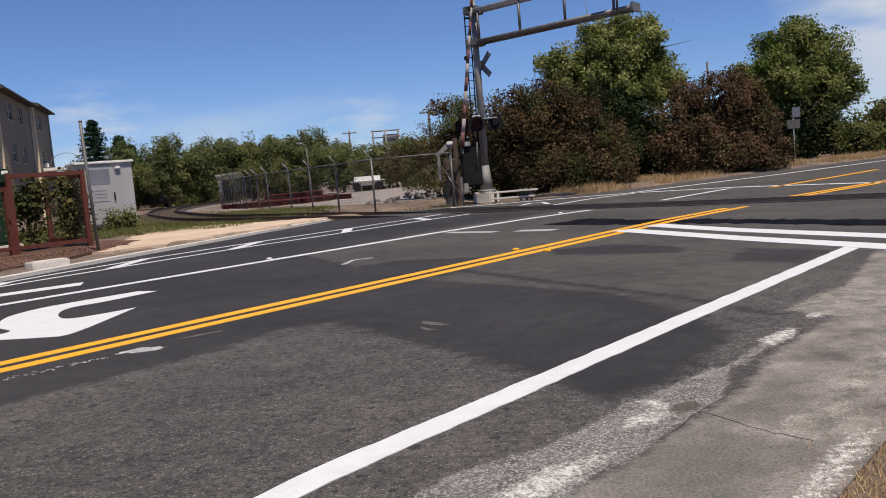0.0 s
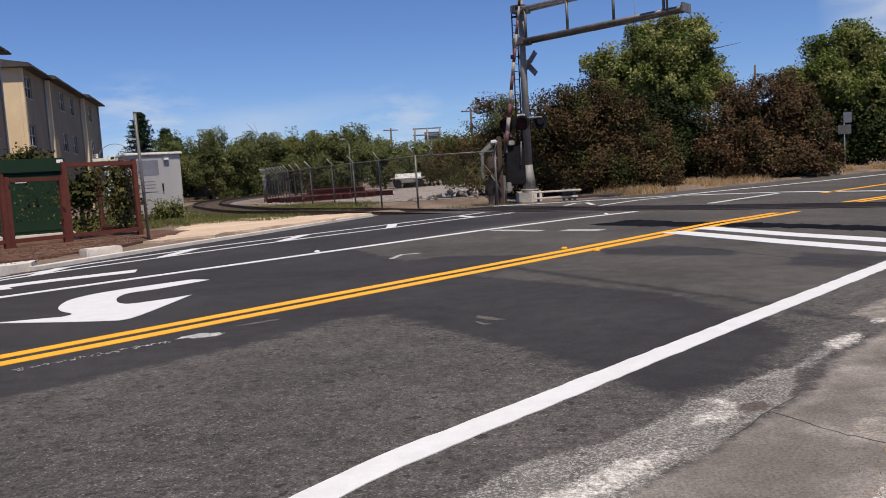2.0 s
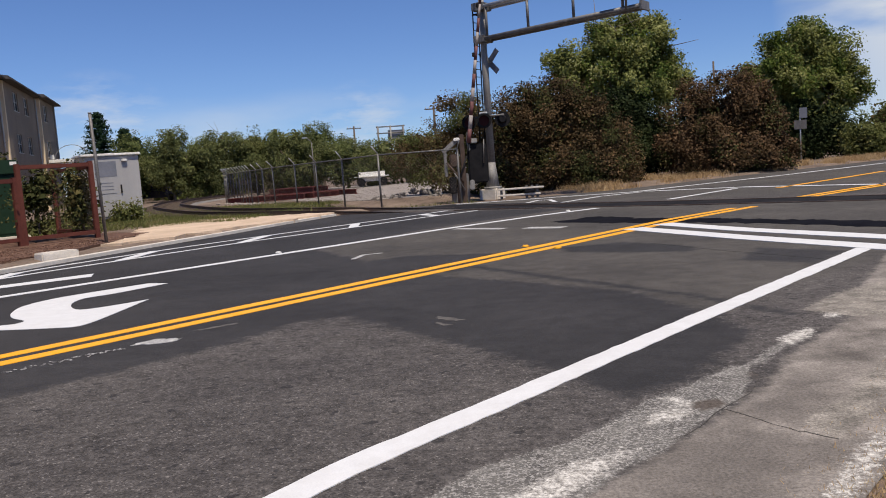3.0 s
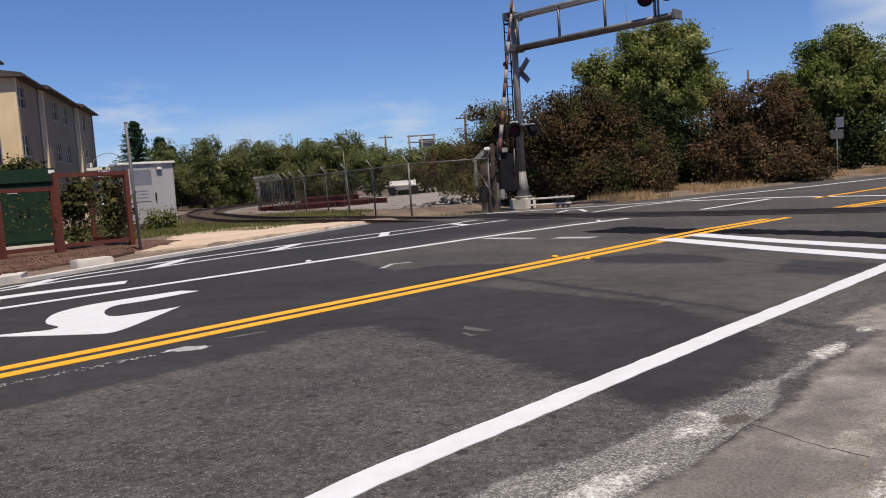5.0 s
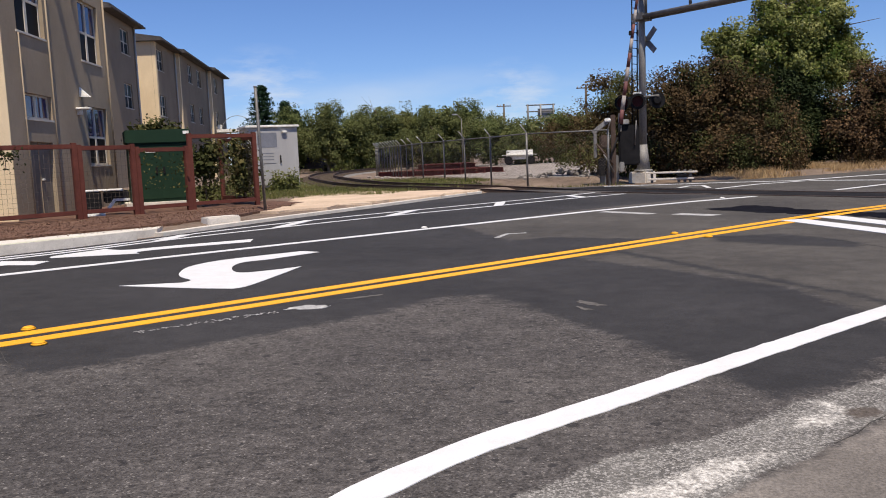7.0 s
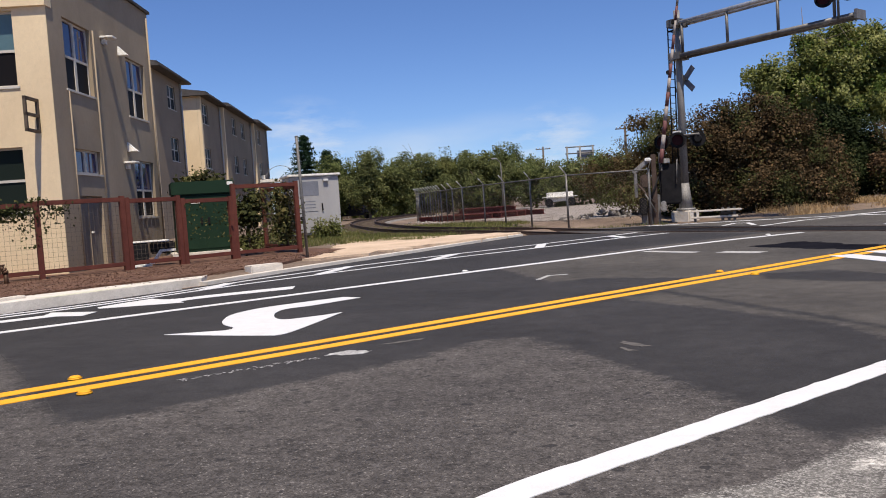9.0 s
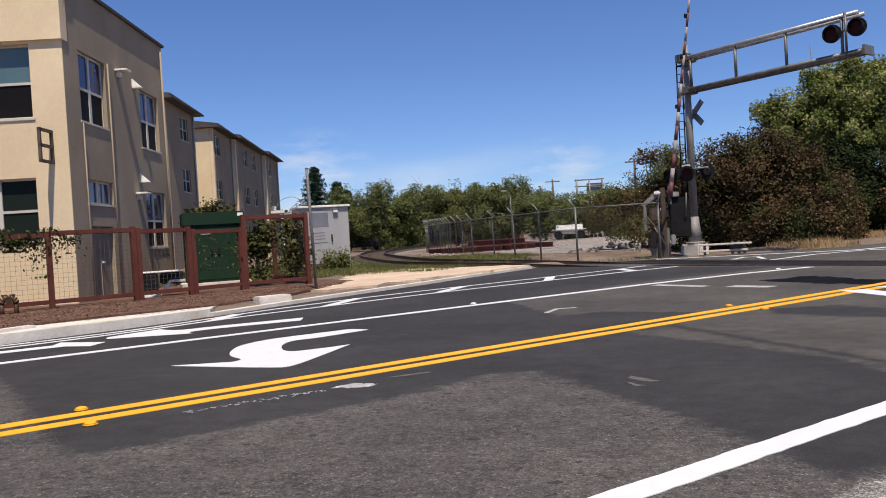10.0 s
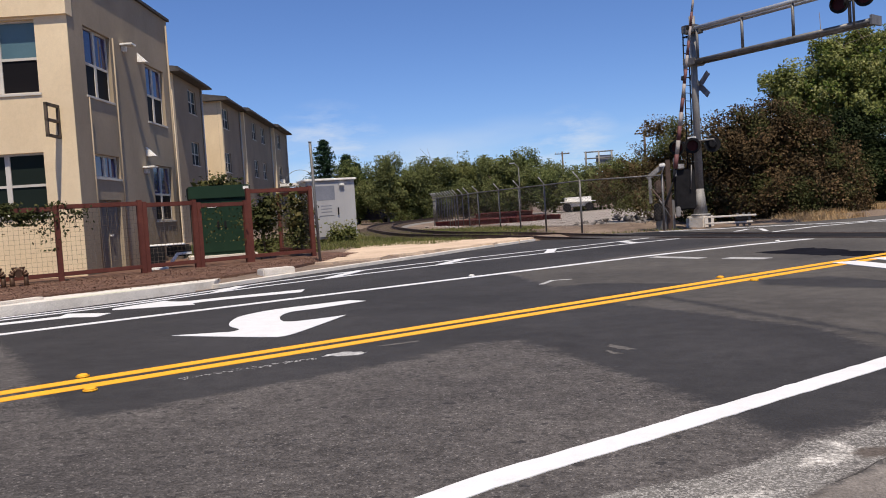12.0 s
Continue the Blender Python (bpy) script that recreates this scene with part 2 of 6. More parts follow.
# overpaint and grey plates; on the crossbuck it is the colour of shade
M_greypatch = surf("blue_grey_overpaint_and_shade", (0.135, 0.145, 0.175), (0.19, 0.2, 0.235), 1.5, 0.6, 0.05, 40, local=True, fine_amt=0.1)
M_green = surf("dark_green_enamel", (0.012, 0.03, 0.017), (0.016, 0.037, 0.021), 2, 0.6, 0.02, 60, local=True, spec=0.12, fine_amt=0.1)
M_black = surf("black_enamel", (0.008, 0.008, 0.009), (0.018, 0.017, 0.018), 4, 0.65, 0.05, 60, local=True, spec=0.12, fine_amt=0.15)
M_red = surf("faded_red_sheeting", (0.1, 0.042, 0.04), (0.17, 0.062, 0.058), 5, 0.6, 0.05, 60, local=True)
M_offwhite = surf("off_white_enamel", (0.7, 0.68, 0.63), (0.78, 0.76, 0.71), 3, 0.6, 0.05, 60, (0.4, 0.34, 0.28), 0.3, local=True)
M_faded = surf("faded_white_sheeting", (0.24, 0.21, 0.195), (0.34, 0.3, 0.275), 5, 0.6, 0.05, 60, local=True)
M_lens = glass("dark_red_lens", (0.045, 0.005, 0.005), 0.45, 1.25)
M_wood = surf("weathered_timber", (0.07, 0.05, 0.035), (0.13, 0.1, 0.075), 3, 0.9, 0.4, 40, local=True, streak=6)
M_rail = surf("rusted_rail", (0.05, 0.033, 0.026), (0.09, 0.06, 0.045), 4, 0.75, 0.2, 50)
M_beam = surf("red_oxide_steel", (0.1, 0.026, 0.022), (0.15, 0.04, 0.033), 2, 0.75, 0.2, 40)
# blue base colour stands in for the sky mirrored in the panes
M_pane_up = glass("sky_tinted_glass", (0.028, 0.028, 0.1), 0.03, 1.5)
M_pane_low = glass("screened_glass", (0.012, 0.011, 0.012), 0.5, 1.12)
M_pane_dim = glass("dim_green_glass", (0.014, 0.02, 0.016), 0.35, 1.15)
M_blind = surf("teal_blind", (0.07, 0.13, 0.15), (0.09, 0.16, 0.18), 1, 0.35, 0, 20, fine_amt=0.03, spec=0.5)
M_bark = surf("grey_bark", (0.12, 0.095, 0.07), (0.22, 0.18, 0.14), 3, 0.95, 0.6, 30, local=True, streak=5)
M_stone = surf("rubble_stone", (0.12, 0.11, 0.1), (0.24, 0.22, 0.2), 2, 0.95, 0.5, 20)
M_straw = leafy("dry_straw", (0.27, 0.17, 0.08), (0.45, 0.31, 0.16), (0.62, 0.47, 0.26), 0.2)
M_chip = leafy("bark_chip", (0.05, 0.024, 0.016), (0.13, 0.07, 0.048), (0.36, 0.25, 0.18), 0.0)
M_weed = leafy("green_weed", (0.07, 0.085, 0.025), (0.13, 0.14, 0.045), (0.27, 0.22, 0.1), 0.2)
L_tree = leafy("bright_green_leaf", (0.085, 0.105, 0.028), (0.22, 0.24, 0.075), (0.48, 0.47, 0.21), 0.4)
L_dark = leafy("deep_green_leaf", (0.04, 0.07, 0.014), (0.09, 0.13, 0.026), (0.19, 0.22, 0.05))
L_brown = leafy("bronze_leaf", (0.016, 0.015, 0.006), (0.066, 0.043, 0.02), (0.2, 0.125, 0.062), 0.08)
L_brown2 = leafy("russet_leaf", (0.024, 0.021, 0.008), (0.088, 0.053, 0.027), (0.22, 0.135, 0.07), 0.08)
L_olive = leafy("olive_leaf", (0.055, 0.07, 0.02), (0.125, 0.135, 0.045), (0.24, 0.225, 0.09))
L_dry = leafy("dry_twig_leaf", (0.06, 0.042, 0.02), (0.12, 0.085, 0.04), (0.22, 0.165, 0.085))
L_far = leafy("far_green_leaf", (0.05, 0.07, 0.022), (0.12, 0.145, 0.05), (0.26, 0.275, 0.115))
L_far2 = leafy("far_olive_leaf", (0.06, 0.072, 0.026), (0.13, 0.148, 0.055), (0.28, 0.285, 0.12))
# dark green leaf with the shade among the plants put into its colour
L_shade = leafy("shade_dark_leaf", (0.01, 0.016, 0.006), (0.026, 0.038, 0.013), (0.07, 0.085, 0.03), 0.1)
L_pine = leafy("conifer_needle", (0.012, 0.03, 0.016), (0.025, 0.05, 0.025), (0.045, 0.075, 0.035), 0.1)
L_vine = leafy("vine_leaf", (0.02, 0.026, 0.008), (0.055, 0.06, 0.02), (0.17, 0.135, 0.055), 0.15)
L_weedy = leafy("mixed_weed_leaf", (0.06, 0.07, 0.02), (0.14, 0.135, 0.05), (0.34, 0.27, 0.14), 0.2)


# ---- helpers for shapes ----
from mathutils.geometry import tessellate_polygon

ROAD_S, ROAD_N = Vector((0.667, 0.745, 0)), Vector((-0.745, 0.667, 0))


def rd(s, n, z=0.0):
    """A place from metres along the road and across it."""
    p = ROAD_S * s + ROAD_N * n
    return Vector((p.x, p.y, z))


def mesh_ob(name, bm, mat, parent=None, smooth=False):
    me = bpy.data.meshes.new(name)
    bm.normal_update()
    bm.to_mesh(me)
    bm.free()
    if smooth:
        me.polygons.foreach_set("use_smooth", [True] * len(me.polygons))
    for m in (mat if isinstance(mat, (list, tuple)) else [mat]):
        me.materials.append(m)
    ob = new(name, me)
    ob.parent = parent
    return ob


def part(name, bm, mat, parent, label="", smooth=False):
    return tagged(mesh_ob(name, bm, mat, parent, smooth), label)


def thing(name, at, rz, label, category, group=""):
    ob = new(name)
    ob.empty_display_size = 0.2
    ob.matrix_world = pose(*at, 0, 0, rz)
    return tagged(ob, label, category, group)


def box(bm, lo, hi, bevel=0.0, m=None):
    v = [bm.verts.new((x, y, z)) for x in (lo[0], hi[0]) for y in (lo[1], hi[1]) for z in (lo[2], hi[2])]
    fs = [bm.faces.new([v[i] for i in q]) for q in ((0, 1, 3, 2), (4, 6, 7, 5), (0, 4, 5, 1), (2, 3, 7, 6), (0, 2, 6, 4), (1, 5, 7, 3))]
    if bevel:
        r = bmesh.ops.bevel(bm, geom=list({e for f in fs for e in f.edges}), offset=bevel, segments=2, affect="EDGES")
        v = list({x for f in r["faces"] for x in f.verts} | {x for x in v if x.is_valid})
    if m is not None:
        bmesh.ops.transform(bm, matrix=m, verts=v)
    return bm


def boxb(lo, hi, bevel=0.0, m=None):
    return box(bmesh.new(), lo, hi, bevel, m)


def tube(bm, a, b, r1, r2=None, n=10):
    """A round bar from a to b."""
    a, b = Vector(a), Vector(b)
    r2 = r1 if r2 is None else r2
    q = (b - a).to_track_quat("Z", "Y").to_matrix()
    ra, rb = [], []
    for i in range(n):
        c = Vector((math.cos(2 * math.pi * i / n), math.sin(2 * math.pi * i / n), 0))
        ra.append(bm.verts.new(a + q @ (c * r1)))
        rb.append(bm.verts.new(b + q @ (c * r2)))
    for i in range(n):
        f = bm.faces.new((ra[i], ra[(i + 1) % n], rb[(i + 1) % n], rb[i]))
        f.smooth = True
    bm.faces.new(ra[::-1])
    bm.faces.new(rb)
    return bm


def tubeb(a, b, r1, r2=None, n=10):
    return tube(bmesh.new(), a, b, r1, r2, n)


def slab(pts, z0, z1, jitter=0.0, step=0.0, seed=1):
    """A thin slab with that outline, its edge worn by jitter."""
    rng = random.Random(seed)
    out = []
    for i, p in enumerate(pts):
        q = pts[(i + 1) % len(pts)]
        k = max(1, int((Vector(q[:2]) - Vector(p[:2])).length / step)) if step else 1
        for j in range(k):
            u = j / k
            out.append((p[0] + (q[0] - p[0]) * u + rng.uniform(-jitter, jitter), p[1] + (q[1] - p[1]) * u + rng.uniform(-jitter, jitter)))
    bm = bmesh.new()
    top = [bm.verts.new((x, y, z1)) for x, y in out]
    bot = [bm.verts.new((x, y, z0)) for x, y in out]
    for tri in tessellate_polygon([[v.co for v in top]]):
        f = bm.faces.new([top[i] for i in tri])
        f.normal_update()
        if f.normal.z < 0:
            f.normal_flip()
    turn = sum(a[0] * b[1] - b[0] * a[1] for a, b in zip(out, out[1:] + out[:1]))
    for i in range(len(out)):
        q = (top[i], bot[i], bot[(i + 1) % len(out)], top[(i + 1) % len(out)])
        bm.faces.new(q if turn > 0 else q[::-1])
    return bm


def ribbon(pts, width, z1, z0=0.0, wob=0.0, seed=3):
    """A painted line along points, with a little unevenness."""
    rng = random.Random(seed)
    P = [Vector(p) for p in pts]
    Q = []
    for a, b in zip(P, P[1:]):
        k = max(1, int((b - a).length / 0.6))
        Q += [a.lerp(b, j / k) for j in range(k)]
    Q.append(P[-1])
    L, R = [], []
    for i, p in enumerate(Q):
        t = (Q[min(i + 1, len(Q) - 1)] - Q[max(i - 1, 0)])
        t.z = 0
        t.normalize()
        nn = Vector((-t.y, t.x, 0))
        L.append(p + nn * (width / 2 + rng.uniform(-wob, wob)))
        R.append(p - nn * (width / 2 + rng.uniform(-wob, wob)))
    return slab([(p.x, p.y) for p in L] + [(p.x, p.y) for p in R[::-1]], z0, z1)


def smooth01(u):
    u = min(max(u, 0.0), 1.0)
    return u * u * (3 - 2 * u)


def structure(name, bm, mat, label, smooth=False):
    return tagged(mesh_ob(name, bm, mat, None, smooth), label, name.split("_")[0], kind="structure")


# ---- ground and road ----
ROAD = [(-60, 0.8), (8, 0.8), (14, 0.4), (25, -1.4), (45, -6.5), (90, -19), (90, 3.5), (48, 11.2), (42.5, 12.2), (38.7, 12.8), (34.8, 13.6), (30.1, 14.2), (26.3, 14.7), (24.6, 15.6), (22.2, 16.6), (20.8, 17.8), (19.4, 19.4),
        (16.7, 19.0), (13.4, 17.7), (11, 16.65), (7.7, 15.35), (5.8, 14.5), (4.5, 13.9), (3.2, 13.5), (1.5, 13.15), (-60, 13.0)]


def in_road(s, n):
    inside = False
    for (a, b), (c, d) in zip(ROAD, ROAD[1:] + ROAD[:1]):
        if (b > n) != (d > n) and s < (c - a) * (n - b) / (d - b) + a:
            inside = not inside
    return inside


def road_gap(s, n):
    """Metres from the road's edge."""
    best = 1e9
    for (a, b), (c, d) in zip(ROAD, ROAD[1:] + ROAD[:1]):
        u = min(max(((s - a) * (c - a) + (n - b) * (d - b)) / ((c - a) ** 2 + (d - b) ** 2), 0), 1)
        best = min(best, math.hypot(s - a - u * (c - a), n - b - u * (d - b)))
    return best


def land(x, y):
    """Height of the open ground."""
    s, n = x * 0.667 + y * 0.745, x * -0.745 + y * 0.667
    if in_road(s, n):
        return -0.012 if n < 1.7 and s < 12 else -0.07
    gap = road_gap(s, n)
    z = 0.1 * smooth01(gap / 0.5) - 0.03
    if s > 19 and n > 8:
        # a shallow ditch beside the crossing, level ground farther along and towards the yard
        far = smooth01((s - 26) / 4)
        z -= 0.25 * smooth01(gap / 0.6) * (1 - smooth01((gap - 4.5) / 3)) * (1 - far) * smooth01((s - 19) / 2.5)
    if n < 6:
        z = -0.012 + 0.04 * smooth01(gap / 1.5)
    z += 0.035 * noise.noise(Vector((x * 0.9, y * 0.9, 0))) * smooth01(gap / 1.0)
    return z


def axis(lo, hi, near_lo, near_hi, step):
    v = list(np.arange(near_lo, near_hi, step))
    x, d = near_lo, step
    while x > lo:
        d *= 1.35
        x -= d
        v.insert(0, x)
    x, d = near_hi, step
    while x < hi:
        x += d
        v.append(x)
        d *= 1.35
    return v


gx, gy = axis(-1500, 1500, -26, 32, 0.45), axis(-400, 2500, -3, 60, 0.45)
bm = bmesh.new()
grid = [[bm.verts.new((x, y, land(x, y))) for x in gx] for y in gy]
for j in range(len(gy) - 1):
    for i in range(len(gx) - 1):
        bm.faces.new((grid[j][i], grid[j][i + 1], grid[j + 1][i + 1], grid[j + 1][i]))
structure("ground", bm, M_dirt, "dry open ground of dirt, dead grass and weeds", True)

# kinds of paving on the road, as outlines along and across it
FRESH = [[(1.0, 10.6), (1.03, 8.07), (0.94, 6.2), (0.95, 5.3), (1.43, 5.2), (3.4, 5.2), (4.2, 5.38), (4.5, 5.2), (4.4, 4.7), (4.06, 3.54), (3.78, 2.63), (3.5, 2.0), (3.9, 1.85), (5.1, 2.0),
          (5.64, 2.5), (6.31, 3.5), (6.6, 5.0), (6.7, 6.1), (7.3, 7.0), (7.5, 8.0), (8.3, 9.7), (8.7, 10.6), (12, 11.2), (17, 11.0), (17, 19.2), (13.4, 18.0), (11, 16.9), (7.7, 15.7),
          (5.8, 14.8), (3.2, 13.7), (-60, 13.2), (-60, 11.3), (0.6, 11.3)],
         [(7.5, 8.2), (8.2, 8.0), (8.7, 6.6), (7.0, 6.1), (7.2, 7.2)], [(9.3, 6.2), (10.0, 5.6), (9.6, 4.4), (9.1, 4.2), (8.9, 5.0), (8.9, 5.8)], [(8.4, 3.4), (9.5, 3.6), (9.3, 2.6), (8.3, 2.6)]]
MIDDLE = [[(6.7, 6.1), (6.6, 5.0), (6.31, 3.5), (5.7, 2.6), (9.6, 2.0), (15.5, 0.4), (18, 0.3), (18, 11), (12, 11.1), (8.8, 10.5), (8.35, 9.65), (7.55, 7.95), (7.35, 7.0)]]
GUTTER = [[(-8, 2.1), (1.2, 2.05), (2.07, 2.0), (2.37, 2.03), (2.62, 1.97), (2.79, 1.89), (3.02, 1.87), (3.22, 1.87), (3.5, 1.89), (3.7, 1.84), (4.01, 1.81), (4.28, 1.79), (4.32, 1.71), (4.0, 1.59), (3.7, 1.52), (3.4, 1.53), (3.14, 1.53), (2.88, 1.51), (2.65, 1.55), (2.35, 1.52), (-8, 1.6)],
          [(4.82, 1.67), (4.97, 1.8), (5.44, 1.75), (5.2, 1.65)], [(5.7, 1.74), (5.87, 1.8), (5.92, 1.72), (5.77, 1.66)], [(4.3, 1.73), (4.9, 1.76), (4.9, 1.7), (4.35, 1.66)]]
HOLE = [[(3.5, 1.69), (3.62, 1.66), (3.68, 1.57), (3.57, 1.53), (3.45, 1.6)], [(3.9, 1.62), (4.2, 1.66), (4.15, 1.6)]]
CHALK = [[(0.3, 1.76), (1.4, 1.76), (2.21, 1.76), (2.37, 1.73), (2.51, 1.74), (2.65, 1.73), (2.74, 1.66), (2.87, 1.66), (2.9, 1.62), (2.71, 1.6), (2.58, 1.6), (2.43, 1.6), (0.3, 1.62)], [(3.53, 1.82), (3.6, 1.8), (3.54, 1.66), (3.48, 1.66)], [(3.28, 1.76), (3.42, 1.72), (3.44, 1.63), (3.3, 1.64), (3.14, 1.7)],
         [(3.51, 0.88), (3.24, 0.89), (2.95, 0.88), (2.72, 0.86), (2.76, 0.8), (2.96, 0.81), (3.28, 0.8), (3.6, 0.83)], [(4.86, 1.69), (4.98, 1.79), (5.4, 1.74), (5.18, 1.66)], [(5.72, 1.74), (5.87, 1.79), (5.9, 1.72), (5.78, 1.68)]]
SHOULDER = [[(-8, 1.6), (2.41, 1.53), (2.9, 1.5), (3.46, 1.49), (4.07, 1.5), (4.6, 1.6), (5.8, 1.6), (5.94, 1.84), (7.03, 1.86), (9.4, 2.2), (10.5, 2.0), (10, 0.5), (-8, 0.5)]]
DUSTY = [[(3.57, 1.17), (3.79, 1.16), (3.96, 1.12), (4.3, 1.15), (4.65, 1.15), (5.2, 1.15), (5.6, 1.0), (5.0, 0.9), (4.4, 0.98), (4.11, 1.0), (3.7, 0.96), (3.38, 0.98), (3.4, 1.1)], [(5.94, 1.95), (6.64, 1.95), (7.26, 1.8), (8.4, 1.7), (8.8, 1.2), (7.17, 1.2), (5.86, 1.42), (5.84, 1.66)]]
STAINED = [[(2.2, 1.45), (2.9, 1.45), (3.4, 1.42), (3.3, 1.15), (3.3, 0.98), (2.4, 0.98), (1.8, 1.2)], [(3.55, 1.45), (4.1, 1.45), (4.4, 1.3), (3.8, 1.22), (3.5, 1.2)]]
SEAM = [[(7.5, 6.6), (7.58, 6.4), (6.8, 4.25), (6.33, 2.91), (5.8, 1.95), (5.7, 1.95), (6.24, 2.95), (6.68, 4.3)]]


def inside_depth(polys, S, N):
    """Metres inside the nearest outline, negative outside, for whole arrays of places."""
    best = np.full(S.shape, -9.0)
    for poly in polys:
        dist, odd = np.full(S.shape, 9.0), np.zeros(S.shape, bool)
        for (a, b), (c, d) in zip(poly, poly[1:] + poly[:1]):
            u = np.clip(((S - a) * (c - a) + (N - b) * (d - b)) / ((c - a) ** 2 + (d - b) ** 2 + 1e-9), 0, 1)
            dist = np.minimum(dist, np.hypot(S - a - u * (c - a), N - b - u * (d - b)))
            if b != d:
                odd ^= ((b > N) != (d > N)) & (S < (c - a) * (N - b) / (d - b) + a)
        best = np.maximum(best, np.where(odd, dist, -dist))
    return np.clip(best, -1, 1)


def road_material():
    """Worn asphalt with stones showing; other pavings come in through ragged, feathered borders."""
    m = bpy.data.materials.new("worn_asphalt_road")
    m.use_nodes = True
    n, k = m.node_tree.nodes, m.node_tree.links
    b = n["Principled BSDF"]
    b.inputs["Roughness"].default_value, b.inputs["Specular IOR Level"].default_value = 0.88, 0.2
    co = n.new("ShaderNodeNewGeometry").outputs["Position"]

    def tex(scale, detail=5, rough=0.6):
        t = n.new("ShaderNodeTexNoise")
        t.inputs["Scale"].default_value, t.inputs["Detail"].default_value, t.inputs["Roughness"].default_value = scale, detail, rough
        k.new(co, t.inputs[0])
        return t.outputs["Fac"]

    def rng_(x, a, c, lo=0.0, hi=1.0):
        r = n.new("ShaderNodeMapRange")
        for i, v in enumerate((a, c, lo, hi)):
            r.inputs[i + 1].default_value = v
        k.new(x, r.inputs[0])
        return r.outputs[0]

    def blend(f, x, y):
        q = n.new("ShaderNodeMix")
        q.data_type = "RGBA"
        for sock, v in ((0, f), (6, x), (7, y)):
            if isinstance(v, (tuple, float)):
                q.inputs[sock].default_value = (*v, 1) if isinstance(v, tuple) else v
            else:
                k.new(v, q.inputs[sock])
        return q.outputs[2]

    def scaled(c, f):
        q = n.new("ShaderNodeVectorMath")
        q.operation = "SCALE"
        k.new(c, q.inputs[0])
        k.new(f, q.inputs["Scale"])
        return q.outputs[0]

    def math2(op, x, y):
        q = n.new("ShaderNodeMath")
        q.operation = op
        for i, v in enumerate((x, y)):
            if isinstance(v, float):
                q.inputs[i].default_value = v
            else:
                k.new(v, q.inputs[i])
        return q.outputs[0]

    big, mid, grain, ragged = rng_(tex(0.45), 0.35, 0.65), tex(4.5, 6, 0.7), tex(160, 2), tex(7, 7, 0.75)
    vor = n.new("ShaderNodeTexVoronoi")
    vor.inputs["Scale"].default_value = 120
    k.new(co, vor.inputs["Vector"])
    sep = n.new("ShaderNodeSeparateColor")
    k.new(vor.outputs["Color"], sep.inputs[0])
    stone = sep.outputs[0]
    grainy = rng_(grain, 0.3, 0.7, 0.72, 1.28)
    blotch = rng_(mid, 0.3, 0.7, 0.78, 1.2)
    # worn: dark binder with pale stones
    worn = blend(big, (0.064, 0.058, 0.055), (0.102, 0.092, 0.085))
    worn = scaled(worn, rng_(stone, 0.0, 0.8, 0.56, 1.25))
    worn = blend(rng_(stone, 0.94, 0.99, 0.0, 0.6), worn, (0.26, 0.24, 0.22))
    worn = scaled(worn, rng_(mid, 0.3, 0.7, 0.68, 1.3))
    worn = scaled(worn, rng_(tex(18, 5, 0.7), 0.3, 0.7, 0.64, 1.34))
    spots = math2("MULTIPLY", rng_(tex(9.0, 3, 0.5), 0.63, 0.67), 0.75)
    worn = blend(spots, worn, (0.018, 0.017, 0.018))
    fresh = blend(big, (0.031, 0.0295, 0.03), (0.047, 0.0445, 0.045))
    fresh = scaled(fresh, rng_(stone, 0.0, 1.0, 0.8, 1.2))
    fresh = blend(rng_(tex(38, 2), 0.73, 0.77, 0.0, 0.6), fresh, (0.16, 0.155, 0.15))
    fresh = scaled(fresh, blotch)
    grit = rng_(tex(70, 4, 0.75), 0.34, 0.66, 0.62, 1.38)
    middle = scaled(scaled(blend(big, (0.06, 0.055, 0.05), (0.092, 0.084, 0.075)), grit), rng_(mid, 0.3, 0.7, 0.74, 1.26))
    should = scaled(scaled(blend(rng_(tex(1.9, 7, 0.7), 0.36, 0.6), (0.12, 0.106, 0.093), (0.28, 0.25, 0.22)), grit), rng_(tex(3.2, 7, 0.75), 0.3, 0.7, 0.68, 1.28))
    gut = blend(rng_(tex(5, 8, 0.75), 0.36, 0.66), (0.085, 0.079, 0.073), (0.19, 0.18, 0.163))
    gut = blend(rng_(stone, 0.55, 0.8, 0.0, 0.75), gut, (0.36, 0.34, 0.315))
    gut = scaled(scaled(gut, grit), rng_(tex(22, 5, 0.7), 0.3, 0.7, 0.75, 1.25))
    chalk = scaled(blend(rng_(tex(26, 8, 0.8), 0.4, 0.56), (0.2, 0.185, 0.165), (0.62, 0.59, 0.54)), grit)
    stain = scaled(scaled(blend(big, (0.125, 0.111, 0.098), (0.18, 0.16, 0.142)), grit), rng_(mid, 0.3, 0.7, 0.8, 1.2))
    tarry = scaled(blend(big, (0.03, 0.029, 0.03), (0.045, 0.043, 0.043)), grainy)
    dust = scaled(scaled(blend(rng_(tex(5, 6, 0.7), 0.4, 0.65), (0.16, 0.145, 0.124), (0.36, 0.325, 0.28)), grit), rng_(stone, 0, 1, 0.75, 1.2))
    pit = scaled(blend(rng_(tex(30, 5), 0.4, 0.6), (0.07, 0.058, 0.048), (0.12, 0.1, 0.085)), grit)
    fray = tex(28, 6, 0.8)
    out = worn
